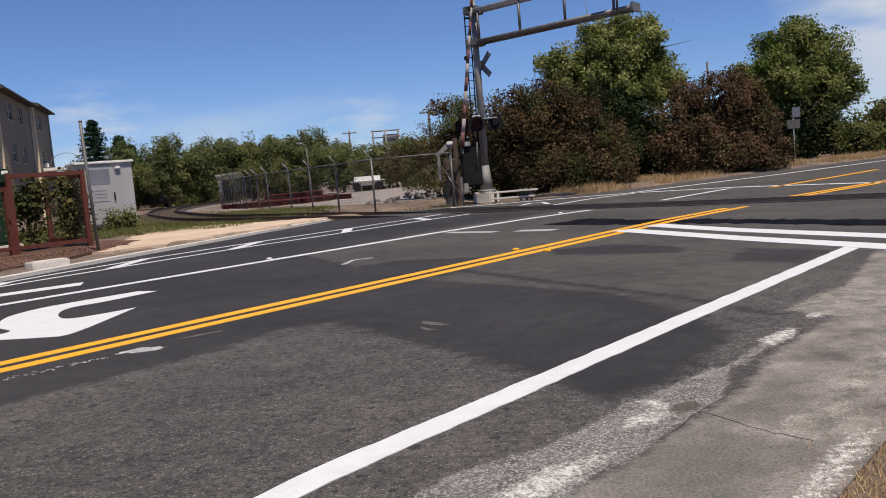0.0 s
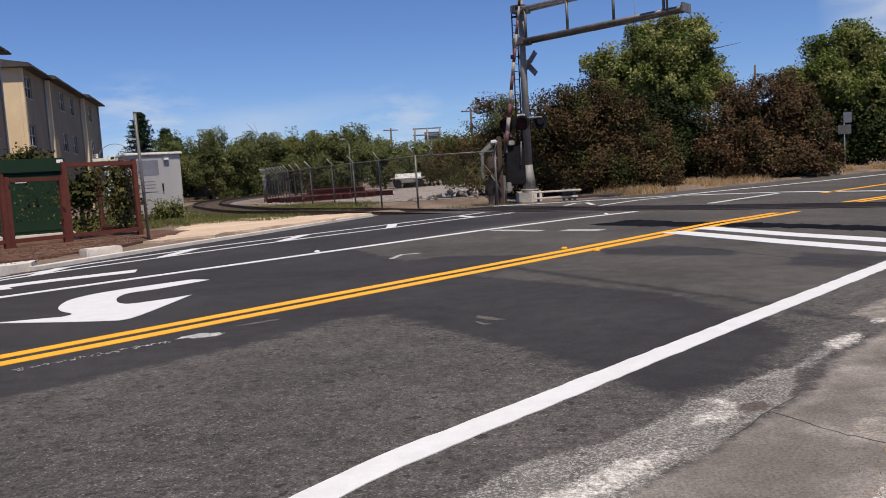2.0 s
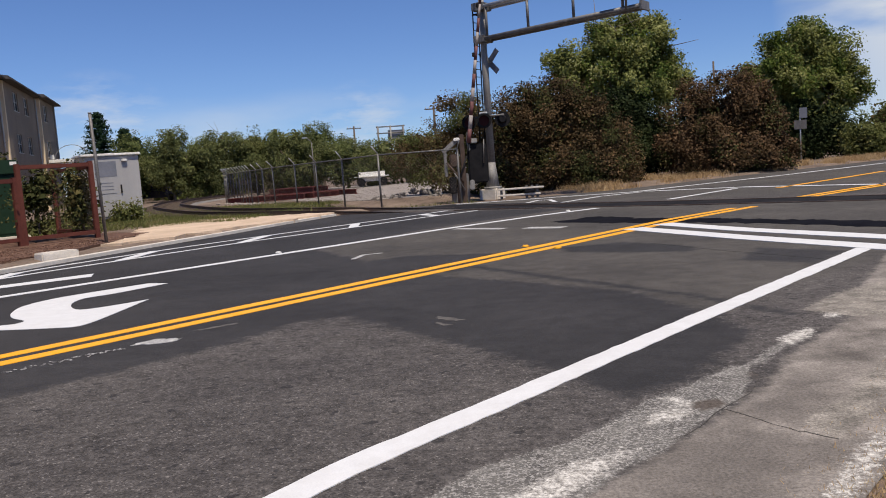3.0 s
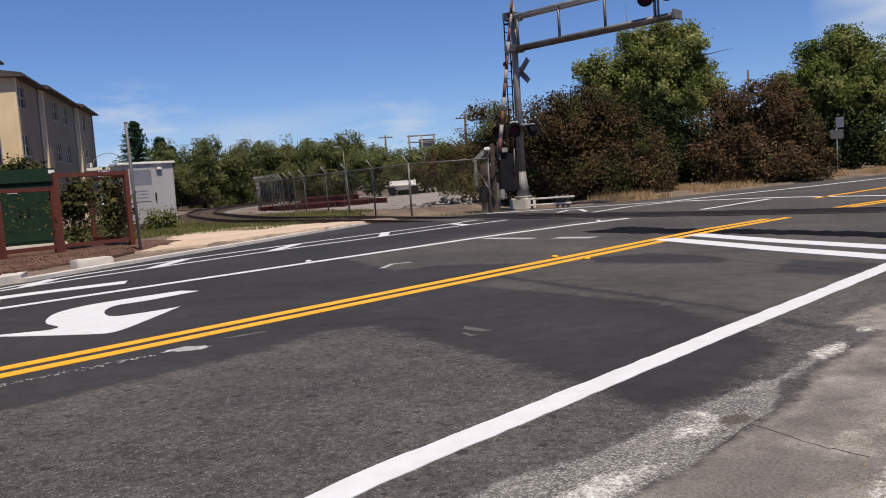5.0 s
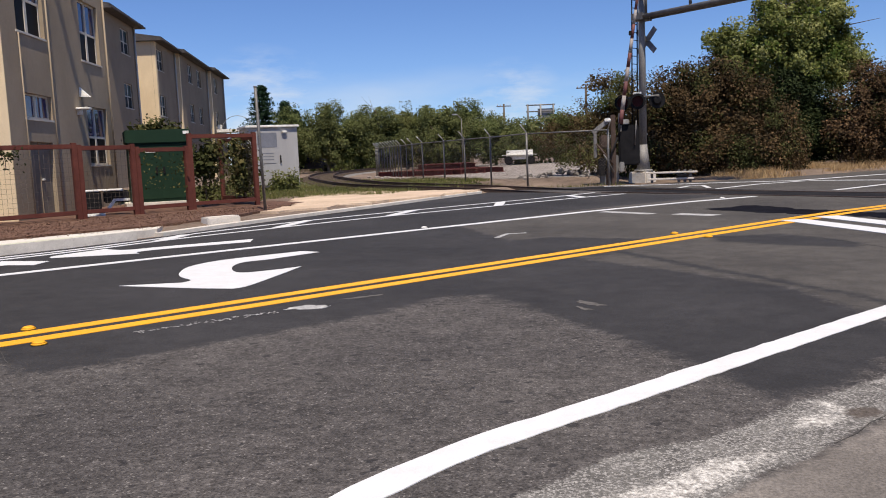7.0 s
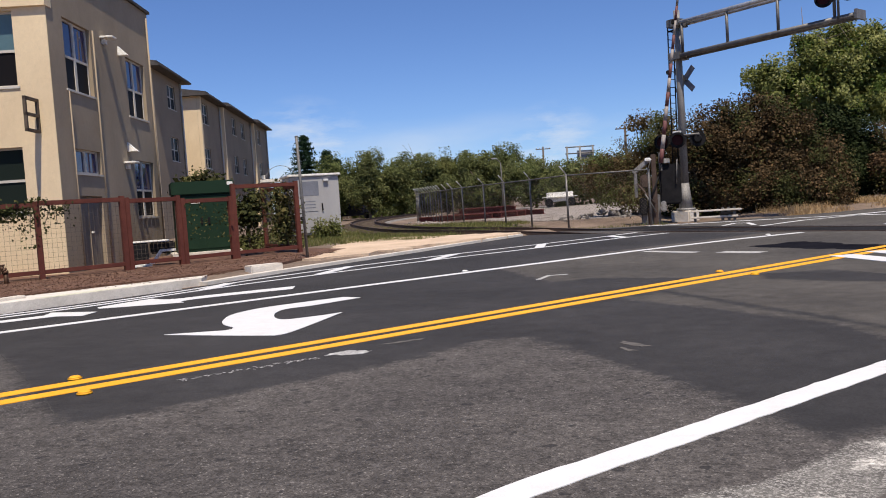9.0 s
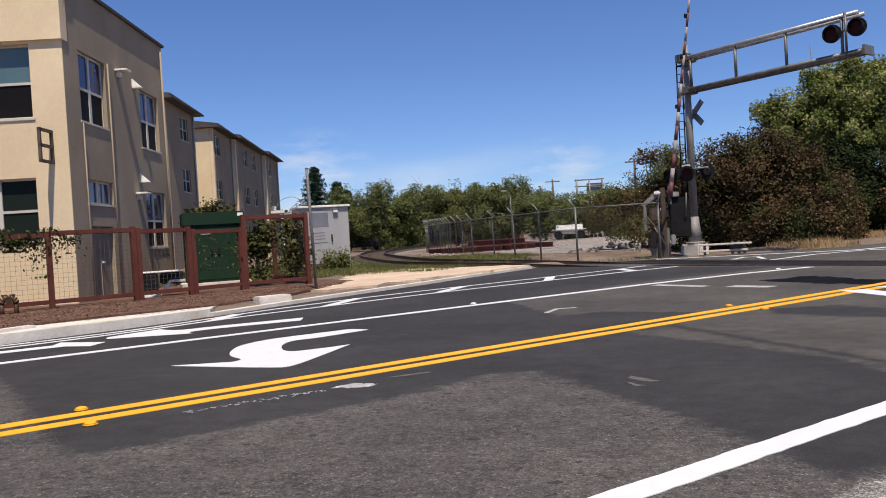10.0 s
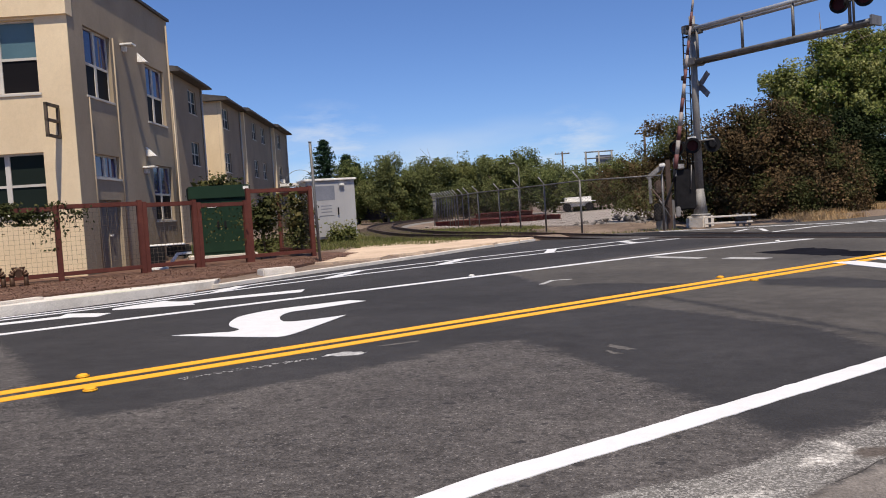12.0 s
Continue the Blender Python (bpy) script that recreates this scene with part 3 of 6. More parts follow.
    for name, col, soft, wild in (("middle", middle, 0.06, 0.34), ("fresh", fresh, 0.06, 0.32), ("shoulder", should, 0.03, 0.14), ("stained", stain, 0.1, 0.35), ("seam", tarry, 0.05, 0.25), ("gutter", gut, 0.012, 0.09), ("dusty", dust, 0.03, 0.2), ("chalk", chalk, 0.02, 0.2), ("hole", pit, 0.015, 0.07)):
        at = n.new("ShaderNodeAttribute")
        at.attribute_name = name
        w = math2("ADD", at.outputs["Fac"], rng_(fray if name in ("gutter", "chalk", "dusty", "hole") else ragged, 0.2, 0.8, -wild / 2, wild / 2))
        out = blend(rng_(w, -soft, soft), out, col)
    k.new(out, b.inputs["Base Color"])
    bp = n.new("ShaderNodeBump")
    bp.inputs["Strength"].default_value, bp.inputs["Distance"].default_value = 0.5, 0.006
    k.new(math2("ADD", vor.outputs["Distance"], grain), bp.inputs["Height"])
    k.new(bp.outputs[0], b.inputs["Normal"])
    return m


M_road = road_material()
KINDS = (("fresh", FRESH), ("middle", MIDDLE), ("gutter", GUTTER), ("shoulder", SHOULDER), ("dusty", DUSTY), ("chalk", CHALK), ("stained", STAINED), ("seam", SEAM), ("hole", HOLE))


def paved(name, s0, s1, n0, n1, step, z, label):
    ss, nn = np.arange(s0, s1 + step, step), np.arange(n0, n1 + step, step)
    S, N = np.meshgrid(ss, nn)
    ok = inside_depth([ROAD], S, N) > -0.06
    ids = np.full(S.shape, -1)
    ids[ok] = np.arange(ok.sum())
    co = np.stack([0.667 * S[ok] - 0.745 * N[ok], 0.745 * S[ok] + 0.667 * N[ok], np.full(ok.sum(), z)], 1)
    q = np.stack([ids[:-1, :-1], ids[:-1, 1:], ids[1:, 1:], ids[1:, :-1]], -1).reshape(-1, 4)
    q = q[(q >= 0).all(1)]
    me = bpy.data.meshes.new(name)
    me.from_pydata(co.tolist(), [], q.tolist())
    for key, polys in KINDS:
        me.attributes.new(key, "FLOAT", "POINT").data.foreach_set("value", inside_depth(polys, S[ok], N[ok]).astype(np.float32))
    me.materials.append(M_road)
    return tagged(new(name, me), label, "road", kind="structure")


base = structure("road", slab([rd(*p)[:2] for p in ROAD], -0.06, -0.006), M_road, "worn grey asphalt road running into the distance")
for key, polys in KINDS:
    base.data.attributes.new(key, "FLOAT", "POINT").data.foreach_set("value", np.full(len(base.data.vertices), 0.2 if key == "middle" else -1.0, np.float32))
paved("road_surface", -9, 19.6, 0.7, 19.5, 0.06, 0.0, "patched asphalt road with worn, fresh and dusty areas")


def patch(name, pts, z, mat, label, jitter=0.03, step=0.3, seed=1):
    return structure(name, slab([rd(*p)[:2] for p in pts], -0.01, z, jitter, step, seed), mat, label)


# near-black strip over the lane, ragged at its left end
patch("tar_strip", [(13.2, 9.0), (14.5, 8.7), (13.9, 7.6), (13.7, 6.4), (13.1, 4.3), (12.7, 2.9), (12.0, 0.9), (11.2, 1.0), (11.8, 2.7), (12.35, 4.1), (12.8, 6.0), (12.9, 7.6)], 0.002, M_black_strip,
      "black strip across the lane with a ragged end", 0.1, 0.12, 5)
TRACK_BED = [(20.3, 17.5), (19.4, 12.6), (18.7, 8.9), (18.5, 6.1), (18.7, 3), (19.0, -1), (17.3, -0.6), (16.9, 3), (16.9, 5.7), (16.9, 7.9), (17.5, 11.2), (18.0, 15.2), (18.4, 18.5)]
patch("railway_crossing", TRACK_BED, 0.002, M_track_bed, "dark asphalt bed of the railway crossing", 0.06, 0.15, 6)

# cracks and scuffs
CRACKS = [[(0.95, 5.25), (0.98, 6.2), (1.05, 8.0), (1.05, 10.4)], [(9.9, 5.2), (9.2, 3.9), (8.6, 2.6)], [(3.1, 1.52), (3.46, 1.51), (3.78, 1.51), (4.1, 1.58)], [(3.53, 1.51), (3.44, 1.35), (3.38, 1.19), (3.37, 1.12), (3.36, 0.99)]]
def crooked(P, seed):
    """The same course, broken into short wandering steps."""
    rg_ = random.Random(seed)
    out = []
    for a, b in zip(P, P[1:]):
        k = max(2, int((b - a).length / 0.13))
        out += [a.lerp(b, j / k) + Vector((rg_.gauss(0, 0.012), rg_.gauss(0, 0.012), 0)) for j in range(k)]
    return out + [P[-1]]


for i, c in enumerate(CRACKS):
    structure(f"road_crack_{i + 1}", ribbon(crooked([rd(*p) for p in c], 60 + i), 0.0035, 0.002, 0.0, 0.0016, 60 + i), M_mid, "thin dark crack in the asphalt")

# painted lines
MARK = 0.004


def eased(pts, step, win):
    """Points along the road at even steps, their sideways course rounded off."""
    s_ = np.arange(pts[0][0], pts[-1][0] + step / 2, step)
    n_ = np.interp(s_, [p[0] for p in pts], [p[1] for p in pts])
    pad = np.pad(n_, win // 2, mode="edge")
    return list(zip(s_.tolist(), np.convolve(pad, np.ones(win) / win, "valid").tolist()))


def rounded(pts, sharp, k=6):
    """A closed outline eased through its points, but for the sharp corners."""
    out = []
    for i in range(len(pts)):
        p0, p1, p2, p3 = [Vector(pts[(i + j) % len(pts)]) for j in (-1, 0, 1, 2)]
        if i in sharp:
            p0 = p1
        if (i + 1) % len(pts) in sharp:
            p3 = p2
        if i in sharp and (i + 1) % len(pts) in sharp:
            out.append(p1)
            continue
        for j in range(k):
            t = j / k
            out.append(0.5 * (2 * p1 + (p2 - p0) * t + (2 * p0 - 5 * p1 + 4 * p2 - p3) * t * t + (3 * p1 - p0 - 3 * p2 + p3) * t ** 3))
    return [(p.x, p.y) for p in out]


def line(name, pts, width, mat, label, z=MARK, seed=3, wob=0.006):
    return structure(name, ribbon([rd(*p) for p in pts], width, z, 0.0, wob, seed), mat, label)


line("edge_line", eased([(-8, 2.0), (0.5, 2.12), (1.0, 2.24), (1.35, 2.36), (1.65, 2.435), (1.95, 2.475), (2.3, 2.495), (3.1, 2.49), (5.4, 2.5), (9.9, 2.48)], 0.1, 5), 0.17, M_white, "fresh white road edge line")
for i, dn in enumerate((0.145, -0.145)):
    line(f"centre_line_{i + 1}", [(-60, 6.46 + dn), (10, 6.48 + dn), (13.5, 6.5 + dn), (15.9 + (0.2 if i else -0.1), 6.3 + dn)], 0.165, M_yellow, "bright yellow double centre line", seed=5 + i)
    line(f"centre_line_{i + 3}", [(18.75, 6.0 + dn), (22.8, 5.35 + dn), (31, 3.6 + dn), (45, 0.2 + dn)], 0.165, M_yellow, "yellow double centre line past the crossing", seed=15 + i)
line("turn_lane_line", [(23.0, 8.1), (28, 7.7), (31.5, 7.5)], 0.2, M_yellow, "yellow line past the crossing")
line("lane_line_1", [(-60, 10.7), (5, 10.76), (12, 10.72), (15, 10.45), (16.8, 10.1)], 0.18, M_white, "white lane line", seed=21)
line("lane_line_2", [(19.4, 9.55), (23.5, 9.5)], 0.16, M_white, "white lane line past the crossing", seed=22)
line("stop_line_1", [(11.85, 6.5), (10.55, 4.17), (9.62, 2.3), (8.9, 0.9)], 0.38, M_white, "white stop line before the crossing", MARK + 0.003, seed=23)
line("stop_line_2", [(12.6, 6.35), (11.58, 4.59), (10.56, 2.4), (9.8, 0.8)], 0.38, M_white, "white stop line before the crossing", MARK + 0.003, seed=24)
line("stop_line_3", [(22.4, 4.6), (23.2, 6.6), (24.2, 9.6), (24.0, 12.6)], 0.28, M_white, "white stop line past the crossing", seed=25)
line("bike_line_1", eased([(-30, 13.0), (0, 12.95), (2.5, 12.98), (4.0, 13.3), (5.3, 14.0), (7.7, 14.6), (10.2, 14.85), (13.2, 14.95), (16.4, 15.1), (17.5, 15.4)], 0.3, 7), 0.11, M_white, "white buffer line of the bike lane", seed=26)
line("bike_line_2", eased([(-30, 12.5), (0, 12.5), (3, 12.75), (5.0, 13.4), (9.5, 13.95), (12.3, 13.95), (15.4, 14.1), (17.2, 13.95)], 0.3, 7), 0.11, M_white, "white buffer line of the bike lane", seed=27)
for i, (a, b) in enumerate((((6.9, 13.65), (8.1, 14.65)), ((9.6, 13.95), (10.9, 14.85)), ((12.6, 13.95), (13.6, 14.95)), ((15.6, 14.1), (16.1, 15.05)), ((4.6, 13.25), (5.3, 13.95)))):
    line(f"buffer_bar_{i + 1}", [a, b], 0.22, M_white, "white diagonal bar of the buffer", MARK + 0.003, seed=30 + i)
line("far_edge_line_1", [(20.4, 17.5), (21.5, 16.1), (22.7, 14.7), (23.9, 13.0), (26.5, 12.55), (29.8, 11.75), (32.8, 11.15), (37.7, 10.4), (41.5, 9.8), (60, 6.3)], 0.22, M_white, "white edge line past the crossing", seed=41)
line("far_edge_line_2", [(19.9, 14.3), (20.9, 14.65), (21.1, 14.35), (20.0, 13.4)], 0.14, M_white, "curved white guide mark", seed=42)
line("far_edge_line_3", [(19.5, 12.85), (21.85, 13.05), (23.7, 12.6)], 0.14, M_white, "white guide mark merging into the edge line", seed=43)
line("worn_mark_1", [(12.13, 8.78), (12.15, 8.0)], 0.3, M_white_worn, "half worn white mark", seed=44)
line("worn_mark_2", [(12.07, 10.4), (12.0, 9.2)], 0.25, M_white_worn, "half worn white mark", seed=45)
line("worn_mark_3", [(7.75, 8.62), (8.2, 8.9), (8.45, 8.75)], 0.07, M_white_worn, "thin survey mark on the asphalt", seed=46)
rng = random.Random(91)
bm = bmesh.new()
for i in range(70):
    u = rng.random() ** 0.8
    c = rd(1.7 + 1.25 * u, 6.0 - 0.1 * u + rng.gauss(0, 0.025), 0.004)
    a, l, w = rng.uniform(0, 3.1), rng.uniform(0.008, 0.03), rng.uniform(0.004, 0.01)
    d, e = Vector((math.cos(a), math.sin(a), 0)), Vector((-math.sin(a), math.cos(a), 0))
    bm.faces.new([bm.verts.new(c + d * l * x + e * w * y) for x, y in ((-1, -0.6), (0.3, -1), (1, 0.2), (0.1, 1), (-0.8, 0.7))])
structure("sealant_specks", bm, M_white_worn, "crumbled white sealant along a crack")
structure("worn_mark_5", slab([rd(*p)[:2] for p in ((3.05, 5.95), (3.2, 6.0), (3.36, 5.8), (3.22, 5.74))], 0, 0.004, 0.035, 0.03, 4), M_white_worn, "chipped pale spot on the asphalt")
for i, (sd, pts) in enumerate(((48, ((3.6, 6.01), (3.97, 5.93), (3.93, 5.88), (3.62, 5.95))), (49, ((4.82, 4.4), (4.78, 4.1), (4.7, 4.12), (4.73, 4.36))), (50, ((4.62, 4.24), (4.58, 4.06), (4.53, 4.08), (4.56, 4.22))))):
    structure(f"worn_mark_{i + 6}", slab([rd(*p)[:2] for p in pts], 0, 0.003, 0.016, 0.03, sd), M_scuff, "pale scrape on the asphalt")
TURN = [(2.52, 8.55), (3.04, 8.2), (3.17, 8.3), (3.2, 8.67), (3.34, 9.05), (3.62, 9.46), (4.04, 9.69), (4.51, 9.72), (5.23, 9.68), (5.32, 9.38), (4.59, 9.26), (4.2, 9.26), (3.9, 8.91), (3.76, 8.4), (4.11, 8.27),
        (4.45, 8.27), (3.47, 7.46), (3.22, 7.37), (2.95, 7.78)]
structure("turn_arrow", slab([rd(*p)[:2] for p in rounded(TURN, {0, 1, 8, 9, 15, 17})], 0, MARK), M_white, "fresh white left-turn arrow on the asphalt")
structure("lane_arrow_1", slab([rd(*p)[:2] for p in rounded(((5.62, 11.98), (5.4, 11.6), (4.3, 11.85), (3.8, 11.85), (3.72, 11.6), (2.72, 12.2), (2.82, 12.45), (3.6, 12.75), (3.75, 12.3), (4.35, 12.22)), {0, 1, 4, 5, 7})], 0, MARK), M_white, "white lane arrow")
structure("lane_arrow_2", slab([rd(*p)[:2] for p in ((2.6, 11.8), (2.35, 11.5), (2.1, 11.85), (0.8, 11.95), (-0.6, 11.9), (-0.9, 12.1), (-0.6, 12.25), (0.8, 12.2), (2.0, 12.15), (2.15, 12.45))], 0, MARK), M_white, "white lane arrow with a long shaft")


def marker(at, mat, label, size=0.055):
    """A low round reflector dome."""
    bm = tubeb((0, 0, 0), (0, 0, 0.012), size, size * 0.95, 12)
    tube(bm, (0, 0, 0.012), (0, 0, 0.024), size * 0.95, size * 0.55, 12)
    ob = mesh_ob("road_marker", bm, mat)
    ob.matrix_world = pose(at.x, at.y, at.z, 0, 0, -42)
    return tagged(ob, label, "road marker", "raised road markers")


for s, n in ((1.31, 6.78), (1.24, 6.12), (9.35, 6.8), (9.2, 6.17)):
    marker(rd(s, n, 0.003), M_yellow, "yellow raised road marker beside the centre line")
for s, n in ((8.2, 10.92), (-4, 10.9), (16.1, 10.45)):
    marker(rd(s, n, 0.003), M_offwhite, "white raised road marker beside the lane line")

# kerbs and pavement
KERB = [(-30, 13.08), (1.5, 13.15), (3.2, 13.5), (4.4, 13.85)]
KERB2 = [(4.9, 14.05), (5.8, 14.5), (7.7, 15.35), (11, 16.65), (13.4, 17.7), (16.4, 18.9)]
structure("kerb_1", ribbon([rd(s, n + 0.1) for s, n in KERB], 0.2, 0.15, -0.05), M_kerb, "pale concrete kerb beside the planting bed")
structure("kerb_2", ribbon([rd(s, n + 0.1) for s, n in KERB2], 0.2, 0.065, -0.05), M_kerb, "low pale concrete kerb running to the railway")
structure("pavement", slab([rd(*p)[:2] for p in ((-30, 13.28), (0, 13.28), (1.5, 13.35), (3.2, 13.7), (4.4, 14.05), (4.9, 14.25), (5.2, 14.8), (4.0, 14.75), (1.5, 14.45), (-30, 14.3))], -0.05, 0.125), M_kerb, "pale concrete strip behind the kerb")
structure("kerb_marking", slab([rd(*p)[:2] for p in ((2.2, 13.32), (2.9, 13.46), (3.6, 13.68), (3.5, 13.74), (2.7, 13.56), (2.1, 13.4))], 0.15, 0.154, 0.03, 0.06, 8), M_spray, "faint green survey spray on the kerb")
structure("kerb_3", boxb((-0.34, -0.17, -0.05), (0.34, 0.17, 0.19), 0.02, pose(-7.03, 15.03, 0, 0, 0, 50)), M_kerb, "raised end block of the concrete kerb")
structure("kerb_4", boxb((-0.5, -0.1, -0.05), (0.5, 0.1, 0.17), 0.015, pose(*rd(1.6, 13.9), 0, 0, 75)), M_kerb, "short concrete return of the kerb")
structure("mulch_bed", slab([(-16, 8), (-10.6, 10.0), (-9.2, 12.6), (-8.2, 13.9), (-7.6, 14.9), (-7.35, 16.0), (-7.2, 18.4), (-7.4, 20.8), (-8.8, 22.2), (-12.4, 23.2), (-14, 22), (-12.4, 16.6), (-16, 15.4)], -0.05, 0.12, 0.08, 0.5), M_mulch,
          "planting bed of dark red-brown bark mulch")
structure("sand_patch", slab([(-7.0, 17.2), (-6.0, 18.4), (-5.2, 20.2), (-4.3, 22.3), (-3.2, 24.9), (-3.9, 25.6), (-5.6, 25.6), (-7.6, 26.6), (-8.6, 25.2), (-8.2, 22.6), (-7.3, 20.0)], -0.05, 0.115, 0.26, 0.25), M_sand, "bare pale sandy soil beside the kerb")
structure("yard", slab([(1.1, 36.0), (1.8, 46), (6, 62), (9, 90), (-14, 90), (-12, 54), (-8.6, 46.5), (-6.4, 40.6), (-3.9, 36.2), (-1.4, 35.2)], -0.05, 0.085), M_yard, "pale concrete storage yard behind a wire fence")


# ---- building beside the road ----
CORNER = Vector((-12.43, 16.36, 0))
W_RZ = math.degrees(math.atan2(0.969, -0.249))    # heading of the wall along the railway


def wall_mesh(length, z0, z1, thick, holes):
    """A wall along x from 0, its outside at y = 0 and its body at y > 0, with real openings (x0, x1, z0, z1)."""
    xs = sorted({0.0, length, *[h[0] for h in holes], *[h[1] for h in holes]})
    zs = sorted({z0, z1, *[h[2] for h in holes], *[h[3] for h in holes]})
    bm = bmesh.new()
    vs = {}

    def vert(i, j, k):
        if (i, j, k) not in vs:
            vs[i, j, k] = bm.verts.new((xs[i], thick if k else 0.0, zs[j]))
        return vs[i, j, k]

    def solid(i, j):
        if not (0 <= i < len(xs) - 1 and 0 <= j < len(zs) - 1):
            return False
        cx, cz = (xs[i] + xs[i + 1]) / 2, (zs[j] + zs[j + 1]) / 2
        return not any(h[0] < cx < h[1] and h[2] < cz < h[3] for h in holes)

    for i in range(len(xs) - 1):
        for j in range(len(zs) - 1):
            if not solid(i, j):
                continue
            bm.faces.new((vert(i, j, 0), vert(i + 1, j, 0), vert(i + 1, j + 1, 0), vert(i, j + 1, 0)))
            bm.faces.new((vert(i, j, 1), vert(i, j + 1, 1), vert(i + 1, j + 1, 1), vert(i + 1, j, 1)))
            for di, dj, a, b in ((-1, 0, (i, j), (i, j + 1)), (1, 0, (i + 1, j), (i + 1, j + 1)), (0, -1, (i, j), (i + 1, j)), (0, 1, (i, j + 1), (i + 1, j + 1))):
                if not solid(i + di, j + dj):
                    bm.faces.new((vert(*a, 0), vert(*b, 0), vert(*b, 1), vert(*a, 1)))
    bmesh.ops.recalc_face_normals(bm, faces=bm.faces)
    return bm


def at_local(ob, m):
    ob.matrix_local = m
    return ob


def sash(parent, m, w, h, cols, split=0.52, deep=0.09, upper=None, lower=None, small=False):
    """A window in its opening: frame, mullions, meeting rails and panes. m puts its lower left outer corner."""
    fw = 0.045
    fr = bmesh.new()
    box(fr, (0, deep, 0), (w, deep + 0.06, fw))
    box(fr, (0, deep, h - fw), (w, deep + 0.06, h))
    box(fr, (0, deep, fw), (fw, deep + 0.06, h - fw))
    box(fr, (w - fw, deep, fw), (w, deep + 0.06, h - fw))
    win = at_local(part("window", fr, M_trim, parent, "pale framed sash window"), m)
    cw = w / cols
    for c in range(1, cols):
        part("mullion", boxb((c * cw - 0.06, deep - 0.005, fw), (c * cw + 0.06, deep + 0.065, h - fw)), M_trim, win)
    for c in range(cols):
        a, b = c * cw + (0.06 if c else fw), (c + 1) * cw - (0.06 if c < cols - 1 else fw)
        if small:
            part("pane", boxb((a, deep + 0.03, fw), (b, deep + 0.04, h - fw)), upper or M_pane_up, win)
            continue
        part("meeting_rail", boxb((a, deep - 0.004, h * (1 - split) - 0.03), (b, deep + 0.05, h * (1 - split) + 0.03)), M_trim, win)
        part("pane", boxb((a, deep + 0.03, h * (1 - split) + 0.03), (b, deep + 0.04, h - fw)), upper or M_pane_up, win)
        part("pane", boxb((a, deep + 0.02, fw), (b, deep + 0.03, h * (1 - split) - 0.03)), lower or M_pane_low, win)
    part("sill", boxb((-0.05, -0.03, -0.05), (w + 0.05, deep, -0.002)), M_trim, win)
    return win


bld = thing("apartment_building", CORNER, 0, "tan stucco apartment building with sash windows and a flat parapet", "building")
# wall along the railway: x runs away from the corner, outside faces the road
M_side = pose(0, 0, 0, 0, 0, W_RZ) @ Matrix.Scale(-1, 4, (0, 1, 0))
side_m = Matrix(((-0.249, -0.969, 0, 0), (0.969, -0.249, 0, 0), (0, 0, 1, 0), (0, 0, 0, 1)))
holes = [(0.83, 2.45, 4.42, 6.1), (4.97, 6.55, 4.23, 5.9), (0.92, 2.5, 2.45, 3.03), (5.0, 6.7, 1.33, 2.97), (0.98, 2.36, 0.1, 1.9)]
# this side's weak light is put into its darker stucco colour
at_local(part("wall", wall_mesh(7.25, 0, 7.6, 0.22, holes), M_stucco_shade, bld, "stucco side wall coloured darker for shade"), side_m @ pose(0.02, 0, 0))
for (a, b, c, d), cols, small in zip(holes[:4], (2, 2, 2, 2), (False, False, True, False)):
    sash(bld, side_m @ pose(a, 0, c), b - a, d - c, cols, small=small)
dr = at_local(part("door", boxb((0.98, 0.1, 0.1), (2.36, 0.16, 1.9)), M_door, bld, "weathered grey-brown double door"), side_m)
part("astragal", boxb((1.655, 0.085, 0.1), (1.685, 0.099, 1.9)), M_stucco_shade, dr)
part("handle", boxb((1.72, 0.05, 0.98), (1.86, 0.099, 1.03), 0.01), M_offwhite, dr, "pale lever handle")
for x, z0, z1, r in ((2.5, 0.1, 6.1, 0.02), (6.95, 0.1, 7.4, 0.026), (0.75, 0.1, 4.35, 0.015)):
    at_local(part("downpipe", tubeb((x, -0.07, z0), (x, -0.07, z1), r), M_stucco_shade, bld, "painted rain downpipe"), side_m)
# parapet cap
at_local(part("parapet_cap", boxb((-0.06, -0.08, 7.6), (7.33, 0.3, 7.68)), M_roof, bld), side_m)


def wall_lamp(x, z):
    lm = at_local(part("wall_lamp", boxb((x - 0.16, -0.34, z), (x + 0.16, 0.0, z + 0.06), 0.015), M_offwhite, bld, "white wall lamp"), side_m)
    part("bracket", boxb((x - 0.06, -0.12, z - 0.14), (x + 0.06, -0.002, z), 0.01), M_offwhite, lm)


wall_lamp(3.3, 6.05)
wall_lamp(4.3, 2.82)
for x, z in ((4.5, 5.95), (4.62, 3.3)):
    v = bmesh.new()
    pts = [(x - 0.09, 0, z - 0.12), (x + 0.09, 0, z - 0.12), (x + 0.09, -0.26, z - 0.12), (x - 0.09, -0.26, z - 0.12), (x - 0.07, 0, z + 0.14), (x + 0.07, 0, z + 0.14)]
    q = [v.verts.new(p) for p in pts]
    for f in ((0, 1, 2, 3), (0, 4, 5, 1), (3, 2, 5, 4), (0, 3, 4), (1, 5, 2)):
        v.faces.new([q[i] for i in f])
    bmesh.ops.recalc_face_normals(v, faces=v.faces)
    at_local(part("vent_hood", v, M_offwhite, bld, "white vent hood"), side_m)
# street front: x runs along it from the corner, outside faces the road
front_m = Matrix(((-0.969, -0.249, 0, 0), (-0.249, 0.969, 0, 0), (0, 0, 1, 0), (0, 0, 0, 1)))
holes = [(0.75, 2.62, 4.4, 6.08), (0.78, 2.62, 1.6, 3.04)]
